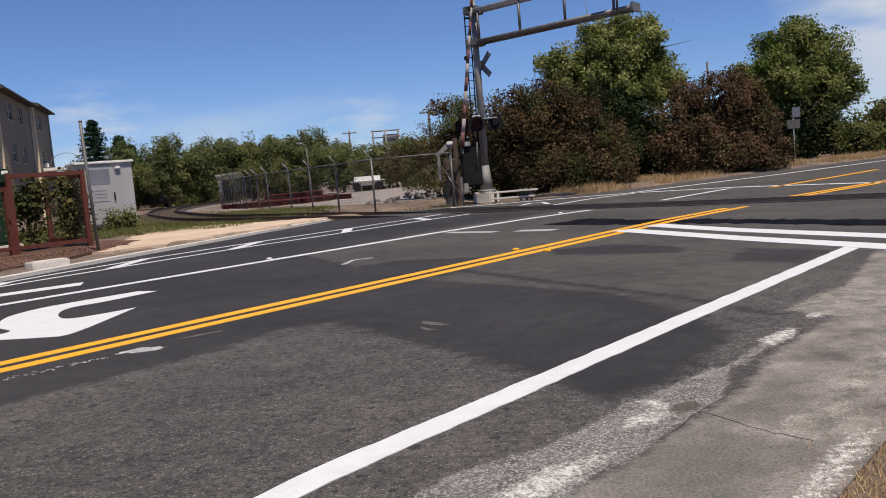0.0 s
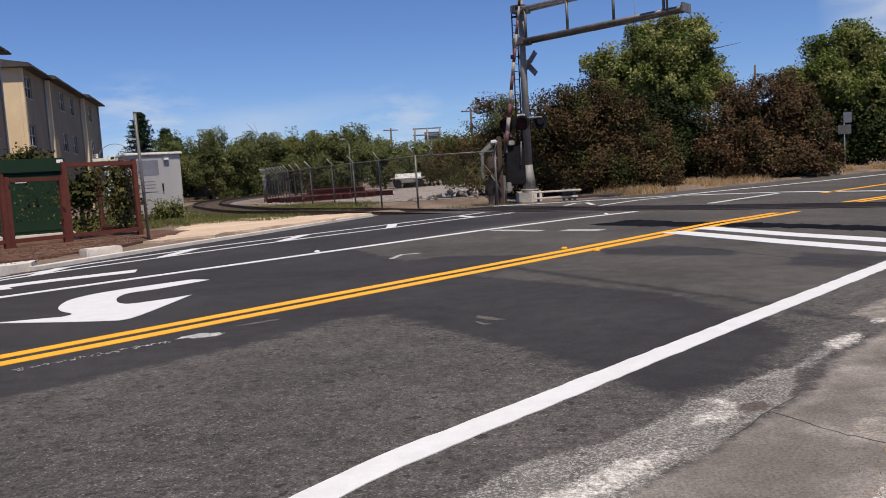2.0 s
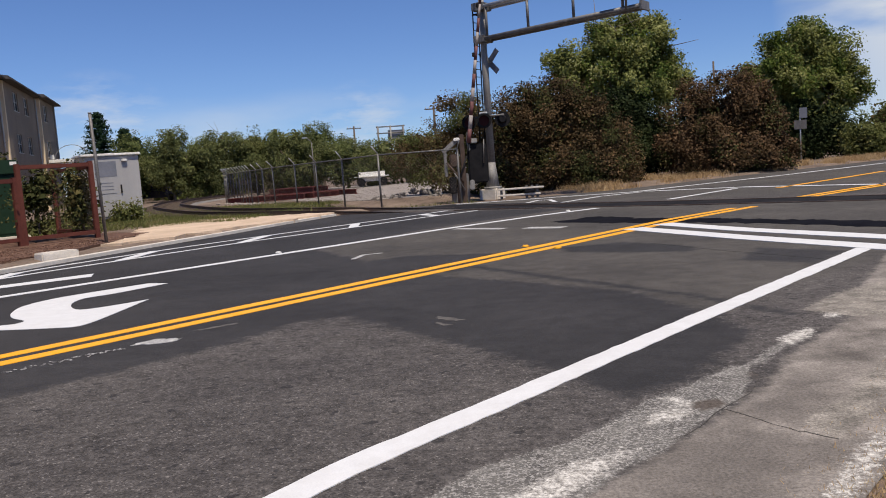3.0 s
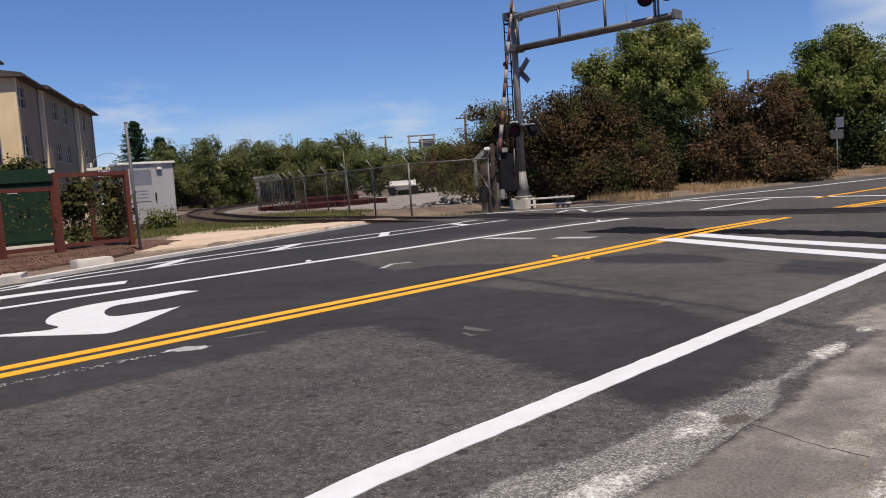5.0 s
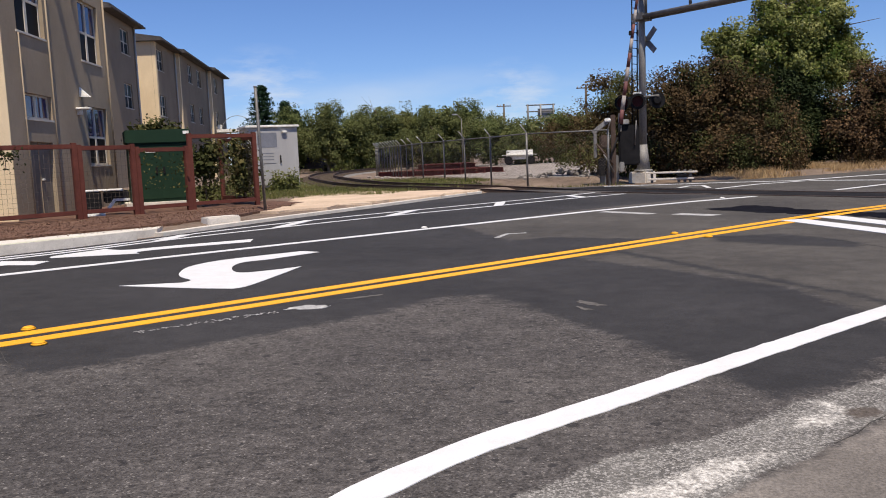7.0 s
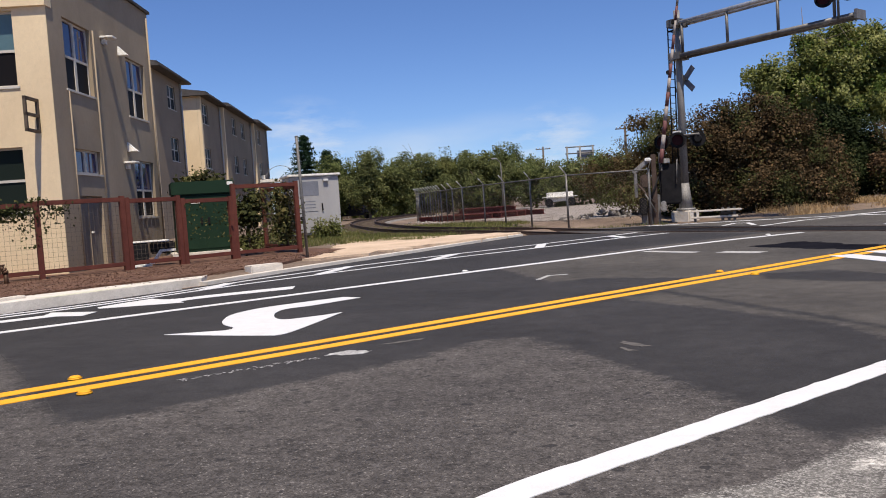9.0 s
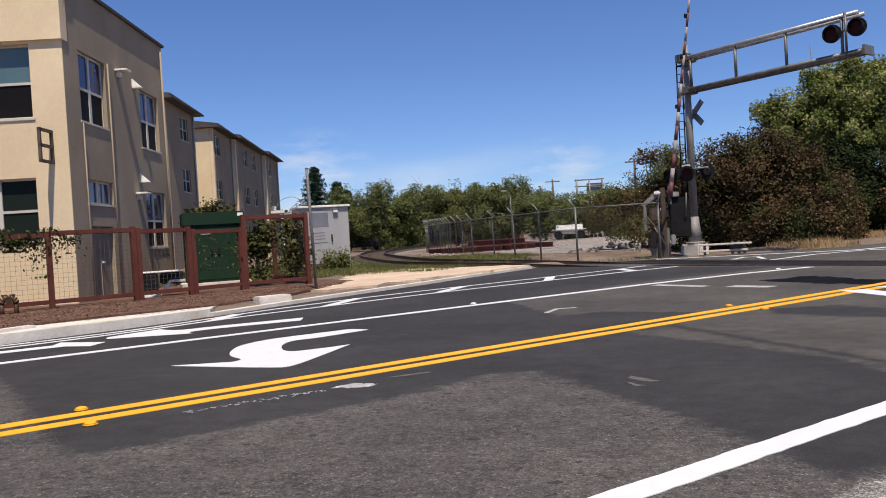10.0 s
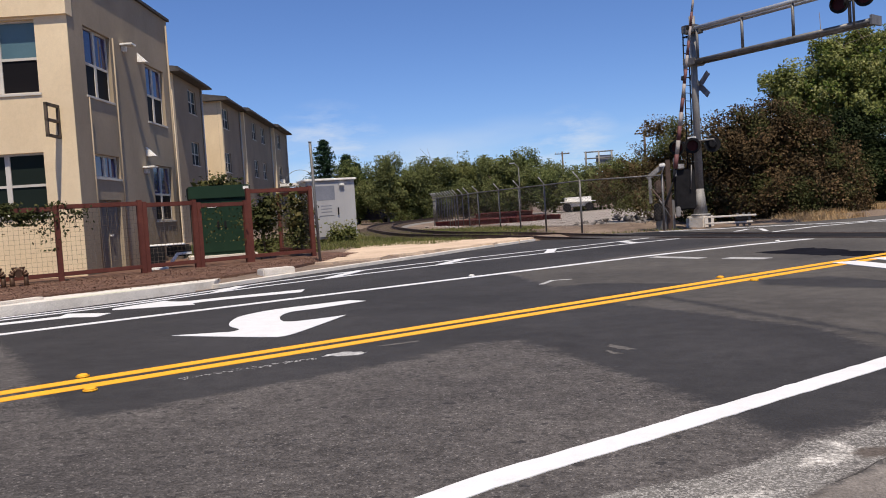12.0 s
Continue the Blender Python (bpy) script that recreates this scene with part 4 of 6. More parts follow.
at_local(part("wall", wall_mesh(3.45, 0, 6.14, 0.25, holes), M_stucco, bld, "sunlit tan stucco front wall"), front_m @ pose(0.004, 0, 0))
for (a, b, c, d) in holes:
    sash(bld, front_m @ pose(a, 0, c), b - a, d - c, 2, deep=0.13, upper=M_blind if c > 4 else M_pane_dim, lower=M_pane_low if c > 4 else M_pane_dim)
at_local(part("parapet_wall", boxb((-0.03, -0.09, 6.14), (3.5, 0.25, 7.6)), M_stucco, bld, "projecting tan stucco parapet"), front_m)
at_local(part("parapet_cap", boxb((-0.1, -0.16, 7.604), (3.55, 0.3, 7.684)), M_roof, bld), front_m)
for x in (2.68, 1.79):
    s = at_local(part("scupper", boxb((x - 0.07, -0.34, 6.2), (x + 0.07, -0.09, 6.42), 0.01), M_trim, bld, "small pale roof scupper"), front_m)
    part("tray", boxb((x - 0.09, -0.37, 6.42), (x + 0.09, -0.09, 6.45)), M_offwhite, s)
at_local(part("downpipe", tubeb((3.32, -0.08, 0.1), (3.32, -0.08, 6.1), 0.055), M_stucco, bld, "tan painted rain downpipe"), front_m)
for x in (2.7,):
    at_local(part("reveal_strip", boxb((x - 0.015, -0.006, 0.1), (x + 0.015, 0.0, 6.1)), M_stucco_shade, bld), front_m)
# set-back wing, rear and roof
at_local(part("wall", wall_mesh(12, 0, 7.6, 0.25, [(4, 6, 4.4, 6.1), (4, 6, 1.6, 3.05)]), M_stucco_shade, bld, "set-back stucco wall coloured darker for shade"), front_m @ pose(3.5, 1.0, 0))
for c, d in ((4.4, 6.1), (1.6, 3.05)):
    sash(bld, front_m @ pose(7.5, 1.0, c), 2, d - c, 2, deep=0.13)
at_local(part("wall", boxb((3.45, 0.0, 0), (3.5, 1.0, 7.6)), M_stucco_shade, bld), front_m)
at_local(part("wall", boxb((0.25, 7.05, 0), (15.5, 7.25, 7.6)), M_stucco_shade, bld), front_m)
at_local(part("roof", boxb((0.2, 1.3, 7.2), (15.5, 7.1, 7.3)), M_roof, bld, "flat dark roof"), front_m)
at_local(part("wall", boxb((15.3, 1.3, 0), (15.5, 7.05, 7.6)), M_stucco_shade, bld), front_m)

# projecting sign frame on the front
sg = thing("sign_frame", CORNER, 0, "empty brown steel sign frame projecting from the wall", "sign frame")
for a, b in (((0.36, -0.03, 3.35), (0.36, -0.03, 4.05)), ((0.36, -0.62, 3.35), (0.36, -0.62, 4.05)), ((0.36, -0.62, 4.05), (0.36, 0.0, 4.05)), ((0.36, -0.62, 3.35), (0.36, 0.0, 3.35)), ((0.36, -0.62, 3.7), (0.36, 0.0, 3.7))):
    t = 0.032
    lo, hi = [min(p, q) - t for p, q in zip(a, b)], [max(p, q) + t for p, q in zip(a, b)]
    hi[1] = min(hi[1], -0.001)
    at_local(part("bar", boxb(lo, hi), M_wood, sg), front_m)

# ---- long three-storey building behind ----
far_m = Matrix(((-0.282, -0.959, 0, -25.9), (0.959, -0.282, 0, 41.9), (0, 0, 1, 0), (0, 0, 0, 1)))


def block(name, s0, s1, off, wins, label):
    """One stepped bay of the long building; off is how far it stands out towards the railway."""
    b = new(name)
    b.matrix_world = far_m @ pose(s0, -off, 0)
    tagged(b, label, "building", "bays of the long building")
    n = s1 - s0
    hs = [(x, x + w, z, z + 1.48) for x, w in wins for z in (8.1, 4.85, 1.6)]
    # side wall gets its shade by colour, end walls keep the lit tone
    part("wall", wall_mesh(n, 0, 10.0, 0.25, hs), M_stucco_shade_far, b, "stucco side wall coloured darker for shade")
    for x, w, z, _ in [(h[0], h[1] - h[0], h[2], 0) for h in hs]:
        sash(b, pose(x, 0, z), w, 1.48, 2, deep=0.08, upper=M_pane_dim)
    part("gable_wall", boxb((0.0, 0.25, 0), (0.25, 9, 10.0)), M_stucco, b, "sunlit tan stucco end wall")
    # lit tone carried round the corner as a painted bright strip
    part("gable_wall", boxb((-0.004, -0.01, 0), (0.35, 0.24, 9.99)), M_stucco, b, "corner strip in the sunlit end wall colour")
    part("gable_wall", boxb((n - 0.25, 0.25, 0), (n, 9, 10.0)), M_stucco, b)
    part("wall", boxb((0.25, 8.8, 0), (n - 0.25, 9, 10.0)), M_stucco_shade, b)
    r = bmesh.new()
    q = [r.verts.new(p) for p in ((-0.45, -0.55, 10.0), (n + 0.45, -0.55, 10.0), (n + 0.45, 9.5, 10.0), (-0.45, 9.5, 10.0), (-0.45, -0.55, 10.26), (n + 0.45, -0.55, 10.2), (n + 0.45, 9.5, 10.2), (-0.45, 9.5, 10.2), (-0.45, 4.5, 11.0), (n + 0.45, 4.5, 11.0))]
    for f in ((0, 3, 2, 1), (0, 1, 5, 4), (2, 3, 7, 6), (4, 5, 9, 8), (6, 7, 8, 9), (0, 4, 8, 7, 3), (1, 2, 6, 9, 5)):
        r.faces.new([q[i] for i in f])
    rf = part("roof", r, M_roof, b, "dark low-pitched roof")
    part("gutter", tubeb((-0.45, -0.6, 10.06), (n + 0.45, -0.6, 10.06), 0.07), M_roof, rf)
    part("downpipe", tubeb((n - 0.2, -0.08, 0), (n - 0.2, -0.08, 10.0), 0.06), M_trim, b)


block("long_building_bay", 0.95, 7.7, 0.0, ((3.45, 1.85),), "tan stucco three-storey bay, its side darkened for shade")
block("long_building_bay", 13.4, 20.1, 0.0, ((0.45, 1.9),), "tan stucco bay with a sunlit end wall")
block("long_building_bay", 20.2, 33.1, 0.3, ((3.4, 1.85), (7.6, 1.85)), "tan stucco bay with paired windows")
block("long_building_bay", 33.2, 41.0, 0.63, ((1.7, 1.85),), "end bay of the stucco building")
conn = new("link_wall")
conn.matrix_world = far_m
tagged(conn, "recessed stucco link between two bays", "building")
part("wall", boxb((8.2, 4.0, 0), (12.9, 8, 9.3)), M_stucco_shade, conn)

# ---- red-brown garden fence with wire mesh ----
FZ = 0.1


def fence_panel(a, b, top, bay_label, first_post=True, post=0.056, lift=0.12, mesh=True):
    """A framed panel of welded wire between two posts."""
    a, b = Vector((*a, FZ)), Vector((*b, FZ))
    d = b - a
    n = d.length
    ob = thing("fence_panel", a, math.degrees(math.atan2(d.y, d.x)), bay_label, "fence", "panels of the garden fence")
    p = post
    if first_post:
        part("post", boxb((-p, -p, -0.05), (p, p, top + 0.03), 0.012), M_rust, ob)
    part("post", boxb((n - p, -p, -0.05), (n + p, p, top + 0.03), 0.012), M_rust, ob)
    part("rail", boxb((p, -0.05, top - 0.1), (n - p, 0.05, top), 0.008), M_rust, ob)
    part("rail", boxb((p, -0.05, lift), (n - p, 0.05, lift + 0.09), 0.008), M_rust, ob)
    if not mesh:
        return ob
    w = bmesh.new()
    x = p
    while x < n - p:
        box(w, (x - 0.002, -0.002, lift + 0.09), (x + 0.002, 0.002, top - 0.1))
        x += 0.1
    z = lift + 0.14
    while z < top - 0.1:
        box(w, (p, 0.002, z - 0.002), (n - p, 0.006, z + 0.002))
        z += 0.1
    part("wire_mesh", w, M_wire, ob, "rusty welded wire mesh")
    return ob


FP = [(-15.3, 10.9), (-13.2, 13.6), (-12.0, 14.95), (-11.0, 16.45), (-10.3, 17.6), (-9.55, 18.75), (-8.36, 20.1)]
FL = "red-brown steel fence panel with rusty wire mesh"
fence_panel(FP[0], FP[1], 1.6, FL)
fence_panel(FP[1], FP[2], 1.62, FL + " under a vine", False)
fence_panel(FP[2], FP[3], 1.66, FL, False)
fence_panel((-10.95, 16.55), FP[4], 1.62, FL)
fence_panel((-10.24, 17.7), FP[5], 1.55, "narrow red-brown gate panel in front of a green cabinet", mesh=False)
fence_panel((-9.5, 18.85), FP[6], 1.85, "taller red-brown frame panel open at the middle", mesh=False)
fence_panel(FP[6], (-10.3, 22.3), 1.8, "red-brown fence panel turning the corner", False)

# galvanised post by the kerb
gp = thing("steel_post", (-7.25, 17.86, 0.1), 0, "slender weathered galvanised steel post in the mulch", "post")
part("shaft", tubeb((0, 0, -0.05), (-0.03, -0.06, 2.78), 0.035), M_galv_dark, gp)
part("cap", tubeb((-0.03, -0.06, 2.78), (-0.03, -0.06, 2.81), 0.04), M_galv_dark, gp)

# green electrical cabinet on its pad
gc = thing("electrical_cabinet", (-11.86, 21.6, 0.1), 34, "dark green steel electrical cabinet on a concrete pad", "cabinet")
part("pad", boxb((-0.95, -0.6, -0.05), (0.95, 0.6, 0.14), 0.02), M_kerb, gc, "pale concrete pad")
part("body", boxb((-0.8, -0.45, 0.14), (0.8, 0.45, 1.74), 0.02), M_green, gc)
lid = part("lid", boxb((-0.86, -0.51, 1.744), (0.86, 0.51, 2.12), 0.03), M_green, gc)
for x0, x1 in ((-0.76, -0.01), (0.01, 0.76)):
    d = part("door", boxb((x0, -0.472, 0.22), (x1, -0.452, 1.66), 0.008), M_green, gc)
    part("handle", boxb((x1 - 0.12 if x0 < 0 else x0 + 0.06, -0.5, 0.9), (x1 - 0.06 if x0 < 0 else x0 + 0.12, -0.472, 1.1), 0.01), M_black, d)
part("label_plate", boxb((0.66, -0.518, 1.98), (0.82, -0.511, 2.07)), M_offwhite, lid, "small white label")
part("label_plate", boxb((-0.36, -0.482, 1.5), (-0.1, -0.474, 1.58)), M_offwhite, gc, "small white label")

# small utility box and pipework at the wall
ub = thing("utility_box", (-11.25, 17.72, 0.1), 34, "small black and white utility box on a stand", "box")
part("body", boxb((-0.36, -0.25, 0.08), (0.0, 0.25, 0.58), 0.02), M_black, ub)
part("cover", boxb((-0.38, -0.27, 0.582), (0.5, 0.27, 0.622), 0.015), M_offwhite, ub, "off-white cover")
part("duct", boxb((0.05, -0.1, 0.3), (0.62, 0.15, 0.58), 0.03), M_black, ub)
part("foot", boxb((-0.4, -0.28, -0.03), (0.06, 0.28, 0.078), 0.02), M_offwhite, ub)
wdg = bmesh.new()
q = [wdg.verts.new((x, y, z)) for y in (-0.28, -0.23) for x, z in ((0.02, 0.08), (0.12, 0.08), (0.3, 0.34), (0.62, 0.34), (0.62, 0.4), (0.26, 0.4))]
for f in ((0, 1, 2, 5), (5, 2, 3, 4), (6, 11, 8, 7), (11, 10, 9, 8)):
    wdg.faces.new([q[k] for k in f])
for k in range(6):
    wdg.faces.new((q[k], q[k + 6], q[(k + 1) % 6 + 6], q[(k + 1) % 6]))
bmesh.ops.recalc_face_normals(wdg, faces=wdg.faces)
part("side_panel", wdg, M_offwhite, ub, "bent off-white panel")
M_bronze = surf("dull_bronze", (0.06, 0.032, 0.018), (0.11, 0.06, 0.035), 8, 0.55, 0.2, 60, (0.03, 0.02, 0.015), 0.5, metal=0.4, local=True)
for x, y in ((-12.85, 13.4), (-12.5, 13.66), (-12.2, 13.95)):
    v = thing("pipe_valve", (x - 0.12, y + 0.14, 0.08), 42, "bronze arched backflow valve standing in the bed", "valve", "row of valves")
    for e in (-0.13, 0.13):
        part("riser", tubeb((e, 0, -0.05), (e, 0, 0.26), 0.045), M_bronze, v)
        part("wheel", tubeb((e * 0.6, 0, 0.4), (e * 0.6, 0, 0.43), 0.05), M_bronze, v)
    ar = bmesh.new()
    for k in range(8):
        a, b = math.pi * k / 8, math.pi * (k + 1) / 8
        tube(ar, (0.13 * math.cos(a), 0, 0.25 + 0.12 * math.sin(a)), (0.13 * math.cos(b), 0, 0.25 + 0.12 * math.sin(b)), 0.06, None, 8)
    part("bridge", ar, M_bronze, v)
    part("flange", tubeb((0, -0.07, 0.28), (0, 0.07, 0.28), 0.07), M_bronze, v)

# ---- railway ----
TRACK = [(-17.6, 72, 0.12), (-18.2, 63.4, 0.12), (-17.5, 55.3, 0.12), (-15.3, 46.5, 0.1), (-12.0, 38.1, 0.08), (-8.5, 31.2, 0.03), (-6.0, 28.4, -0.02), (-3.9, 26.9, -0.08), (-1.9, 25.5, -0.17), (0.2, 24.0, -0.24), (0.9, 23.4, 0.012), (3.3, 21.2, 0.012), (6.05, 18.4, 0.012), (9.3, 15.3, 0.012), (13.5, 11.0, 0.012), (18, 6, 0.012)]


def curve_pts(P, k=10):
    out = []
    for i in range(len(P) - 1):
        p0, p1, p2, p3 = [Vector(P[min(max(j, 0), len(P) - 1)]) for j in (i - 1, i, i + 1, i + 2)]
        for j in range(k):
            t = j / k
            out.append(0.5 * (2 * p1 + (p2 - p0) * t + (2 * p0 - 5 * p1 + 4 * p2 - p3) * t * t + (3 * p1 - p0 - 3 * p2 + p3) * t ** 3))
    out.append(Vector(P[-1]))
    return out


TP = curve_pts(TRACK)


def sweep(P, off, prof):
    """A profile (across, up) carried along points."""
    bm = bmesh.new()
    rings = []
    for i, p in enumerate(P):
        t = P[min(i + 1, len(P) - 1)] - P[max(i - 1, 0)]
        t.z = 0
        t.normalize()
        nn = Vector((-t.y, t.x, 0))
        rings.append([bm.verts.new(p + nn * (off + a) + Vector((0, 0, b))) for a, b in prof])
    m = len(prof)
    for r, q in zip(rings, rings[1:]):
        for i in range(m):
            bm.faces.new((r[i], r[(i + 1) % m], q[(i + 1) % m], q[i]))
    bm.faces.new(rings[0][::-1])
    bm.faces.new(rings[-1])
    bmesh.ops.recalc_face_normals(bm, faces=bm.faces)
    return bm


off_road = [p for p in TP if p.y > 23.95]
on_road = [p for p in TP if p.y <= 23.4]
RAIL = [(-0.07, 0), (0.07, 0), (0.03, 0.03), (0.03, 0.11), (0.04, 0.15), (-0.04, 0.15), (-0.03, 0.11), (-0.03, 0.03)]
FLUSH = [(-0.04, -0.02), (0.04, -0.02), (0.04, 0.004), (-0.04, 0.004)]
structure("ballast", sweep(off_road, 0, [(-1.9, -0.15), (1.9, -0.15), (1.3, 0.04), (-1.3, 0.04)]), M_ballast, "dark gravel ballast of a railway line")
for i, o in enumerate((-0.72, 0.72)):
    structure(f"rail_{i + 1}", sweep(off_road, o, [(a, b + 0.1) for a, b in RAIL]), M_rail, "rusted steel rail curving away")
    structure(f"rail_{i + 3}", sweep(on_road, o, FLUSH), M_rail, "rail set flush in the crossing")
tie = mesh_ob("sleeper", boxb((-1.25, -0.11, 0.0), (1.25, 0.11, 0.1), 0.01), M_wood)
tagged(tie, "dark weathered timber railway sleeper", "sleeper", "railway sleepers")
acc, first = 0.0, True
for a, b in zip(off_road, off_road[1:]):
    acc += (b - a).length
    if acc > 0.65:
        acc = 0.0
        h = math.degrees(math.atan2(b.y - a.y, b.x - a.x)) + 90
        m = pose(b.x, b.y, b.z + 0.0, 0, 0, h)
        if first:
            tie.matrix_world, first = m, False
        else:
            copy_thing(tie, m)

# signal case house
ch = thing("signal_case", (-12.72, 29.98, 0.12), 34, "grey aluminium railway signal case with patched paint", "signal case")
W, DP, HT = 1.95, 1.6, 2.42
part("body", boxb((0, 0, 0.12), (W, DP, HT), 0.02), M_silver, ch)
part("roof", boxb((-0.07, -0.1, HT), (W + 0.07, DP + 0.07, HT + 0.09), 0.02), M_offwhite, ch, "pale roof plate")
d = part("door", boxb((0.3, -0.03, 0.2), (1.3, -0.002, HT - 0.12), 0.01), M_silver, ch)
part("handle", boxb((1.2, -0.09, 1.05), (1.25, -0.03, 1.35), 0.01), M_black, d)
part("sign_plate", boxb((0.48, -0.045, 1.05), (1.04, -0.031, 1.5)), M_silver, d, "faded notice plate")
for z in (1.18, 1.3, 1.42):
    part("notice_bar", boxb((0.54, -0.05, z), (0.96, -0.046, z + 0.025)), M_greypatch, d)
part("paint_patch", boxb((0.36, -0.036, 1.66), (1.12, -0.031, 2.22)), M_greypatch, ch, "blue-grey overpainted patch")
part("hinge", boxb((0.24, -0.05, 1.1), (0.29, -0.01, 1.4)), M_black, ch)
part("light", boxb((1.32, -0.12, 2.2), (1.52, -0.01, 2.29), 0.02), M_offwhite, ch)
for x in (0.15, W - 0.15):
    for y in (0.15, DP - 0.15):
        part("foot", boxb((x - 0.12, y - 0.12, -0.1), (x + 0.12, y + 0.12, 0.12)), M_black, ch)
part("vent", boxb((-0.02, 0.6, 1.9), (0.0, 1.2, 2.2)), M_greypatch, ch)

# ---- crossing signal with cantilever arm ----
cs = thing("crossing_signal", (2.2, 33.0, 0.1), -36.9, "weathered steel railway crossing signal with a long cantilever arm", "railway signal")
part("foundation", boxb((-0.46, -0.36, -0.42), (0.36, 0.36, 0.16), 0.05), M_kerb, cs, "pale concrete footing")
bm = bmesh.new()
tube(bm, (0, 0, 0.16), (0, 0, 0.24), 0.36, 0.36, 16)
tube(bm, (0, 0, 0.24), (0, 0, 1.2), 0.27, 0.155, 16)

tube(bm, (0, 0, 1.2), (0, 0, 7.75), 0.155, 0.115, 16)
part("mast", bm, M_mast, cs, "weathered grey tapered mast")
ARM = 6.55
for y in (-0.24, 0.24):
    part("upper_chord", tubeb((0, y, 7.22), (ARM, y, 7.4), 0.075), M_galv, cs)
    part("lower_chord", tubeb((0, y, 6.0), (ARM + 0.15, y, 6.15), 0.085), M_galv_dark, cs)
bm = bmesh.new()
for i in range(30):
    x = 0.3 + i * 0.21
    box(bm, (x, -0.24, 6.02 + x * 0.023), (x + 0.12, 0.24, 6.05 + x * 0.023))
part("walkway", bm, M_galv_dark, cs, "dark grated walkway")
part("end_plate", boxb((ARM + 0.1, -0.34, 6.02), (ARM + 0.18, 0.34, 6.32)), M_galv_dark, cs)
for x in (0.35, 2.2, 4.1, 6.0):
    part("strut", tubeb((x, -0.24, 6.05 + x * 0.023), (x, -0.24, 7.2 + x * 0.027), 0.055, None, 8), M_galv_dark, cs)
part("clamp", boxb((-0.26, -0.34, 7.1), (0.26, 0.34, 7.4), 0.02), M_galv_dark, cs)
part("clamp", boxb((-0.26, -0.34, 5.88), (0.26, 0.34, 6.15), 0.02), M_galv_dark, cs)
part("finial", boxb((-0.42, -0.03, 7.0), (-0.1, 0.03, 7.06)), M_black, cs)


def flasher(x, y, z, yaw):
    """A round black backboard with a hooded red lens."""
    b = bmesh.new()
    tube(b, (0, 0.0, 0), (0, 0.03, 0), 0.3, 0.3, 24)
    tube(b, (0, 0.03, 0), (0, 0.2, 0), 0.17, 0.12, 16)
    fl = part("flasher", b, M_black, cs, "black round flasher with an unlit red lens")
    fl.matrix_local = pose(x, y, z, 0, 0, yaw)
    part("lens", tubeb((0, -0.03, 0), (0, 0.0, 0), 0.2, 0.2, 20), M_lens, fl)
    h = bmesh.new()
    ring = []
    for i in range(13):
        a = math.pi * (i / 12 * 1.3 - 0.15)
        ring.append([h.verts.new((math.cos(a) * r, yy, math.sin(a) * r)) for r, yy in ((0.21, 0.0), (0.21, -0.25), (0.225, -0.25), (0.225, 0.0))])
    for p, q in zip(ring, ring[1:]):
        for i in range(3):
            h.faces.new((p[i], p[i + 1], q[i + 1], q[i]))
    part("hood", h, M_black, fl)


# pair over the road and pairs on the mast
flasher(5.75, -0.42, 6.85, 10)
flasher(6.55, -0.42, 6.9, 10)
part("cross_pipe", tubeb((5.6, -0.3, 6.88), (6.7, -0.3, 6.92), 0.035), M_galv_dark, cs)
part("drop_pipe", tubeb((6.15, -0.3, 6.1), (6.15, -0.3, 7.5), 0.04), M_galv_dark, cs)
part("cross_pipe", tubeb((-0.95, -0.05, 3.02), (0.75, -0.05, 3.02), 0.04), M_galv_dark, cs)
flasher(-0.72, -0.3, 2.85, 35)
flasher(0.0, -0.34, 2.85, 35)
flasher(0.58, 0.1, 2.85, 215)
part("lamp_bracket", boxb((-0.25, -0.3, 3.12), (0.1, -0.2, 3.2), 0.02), M_offwhite, cs)
# crossbuck seen almost edge on
# blue-grey colour holds the shade on the blade backs
for i, a in enumerate((45, -45)):
    cb = part("crossbuck_blade", boxb((-0.61, -0.012 + i * 0.026, -0.115), (0.61, 0.012 + i * 0.026, 0.115), 0.004), M_greypatch, cs, "back of a crossbuck blade, coloured blue-grey for shade")
    cb.matrix_local = pose(0.04, 0.24, 5.15, 0, 0, -8) @ pose(0, 0, 0, 0, a, 0)
part("crossbuck_bracket", boxb((0.08, 0.1, 5.1), (0.2, 0.22, 5.2)), M_galv_dark, cs)
# ladder
for y in (-0.18, 0.18):
    part("ladder_rail", tubeb((-0.38, y, 0.5), (-0.3, y, 7.3), 0.025, None, 6), M_black, cs)
for i in range(22):
    part("ladder_rung", tubeb((-0.375 + i * 0.0035, -0.18, 0.7 + i * 0.3), (-0.375 + i * 0.0035, 0.18, 0.7 + i * 0.3), 0.015, None, 6), M_black, cs)

# gate machine with its raised arm
gm = thing("crossing_gate", (1.02, 32.1, 0.1), 0, "crossing gate machine with its striped arm raised", "railway gate")
part("pedestal", boxb((-0.2, -0.2, -0.42), (0.2, 0.2, 0.85), 0.03), M_galv_dark, gm)
part("gate_post", boxb((-0.08, -0.36, -0.42), (0.1, -0.22, 2.35), 0.02), M_rail, gm, "rusty brown gate post")
part("machine_case", boxb((0.22, -0.25, 0.45), (0.98, 0.35, 1.95), 0.05), M_black, gm, "black gate machine case")
part("support_arm", boxb((0.2, -0.4, 1.7), (0.32, -0.3, 2.4), 0.02), M_galv_dark, gm)
part("counterweight", boxb((-0.09, -0.06, -0.42), (0.09, 0.06, 0.42), 0.03, pose(-0.42, -0.3, 1.95, 0, 52, 0)), M_mast, gm, "grey steel counterweight")
part("counterweight_arm", boxb((-0.72, -0.36, 0.75), (-0.6, -0.28, 1.7), 0.03), M_mast, gm)
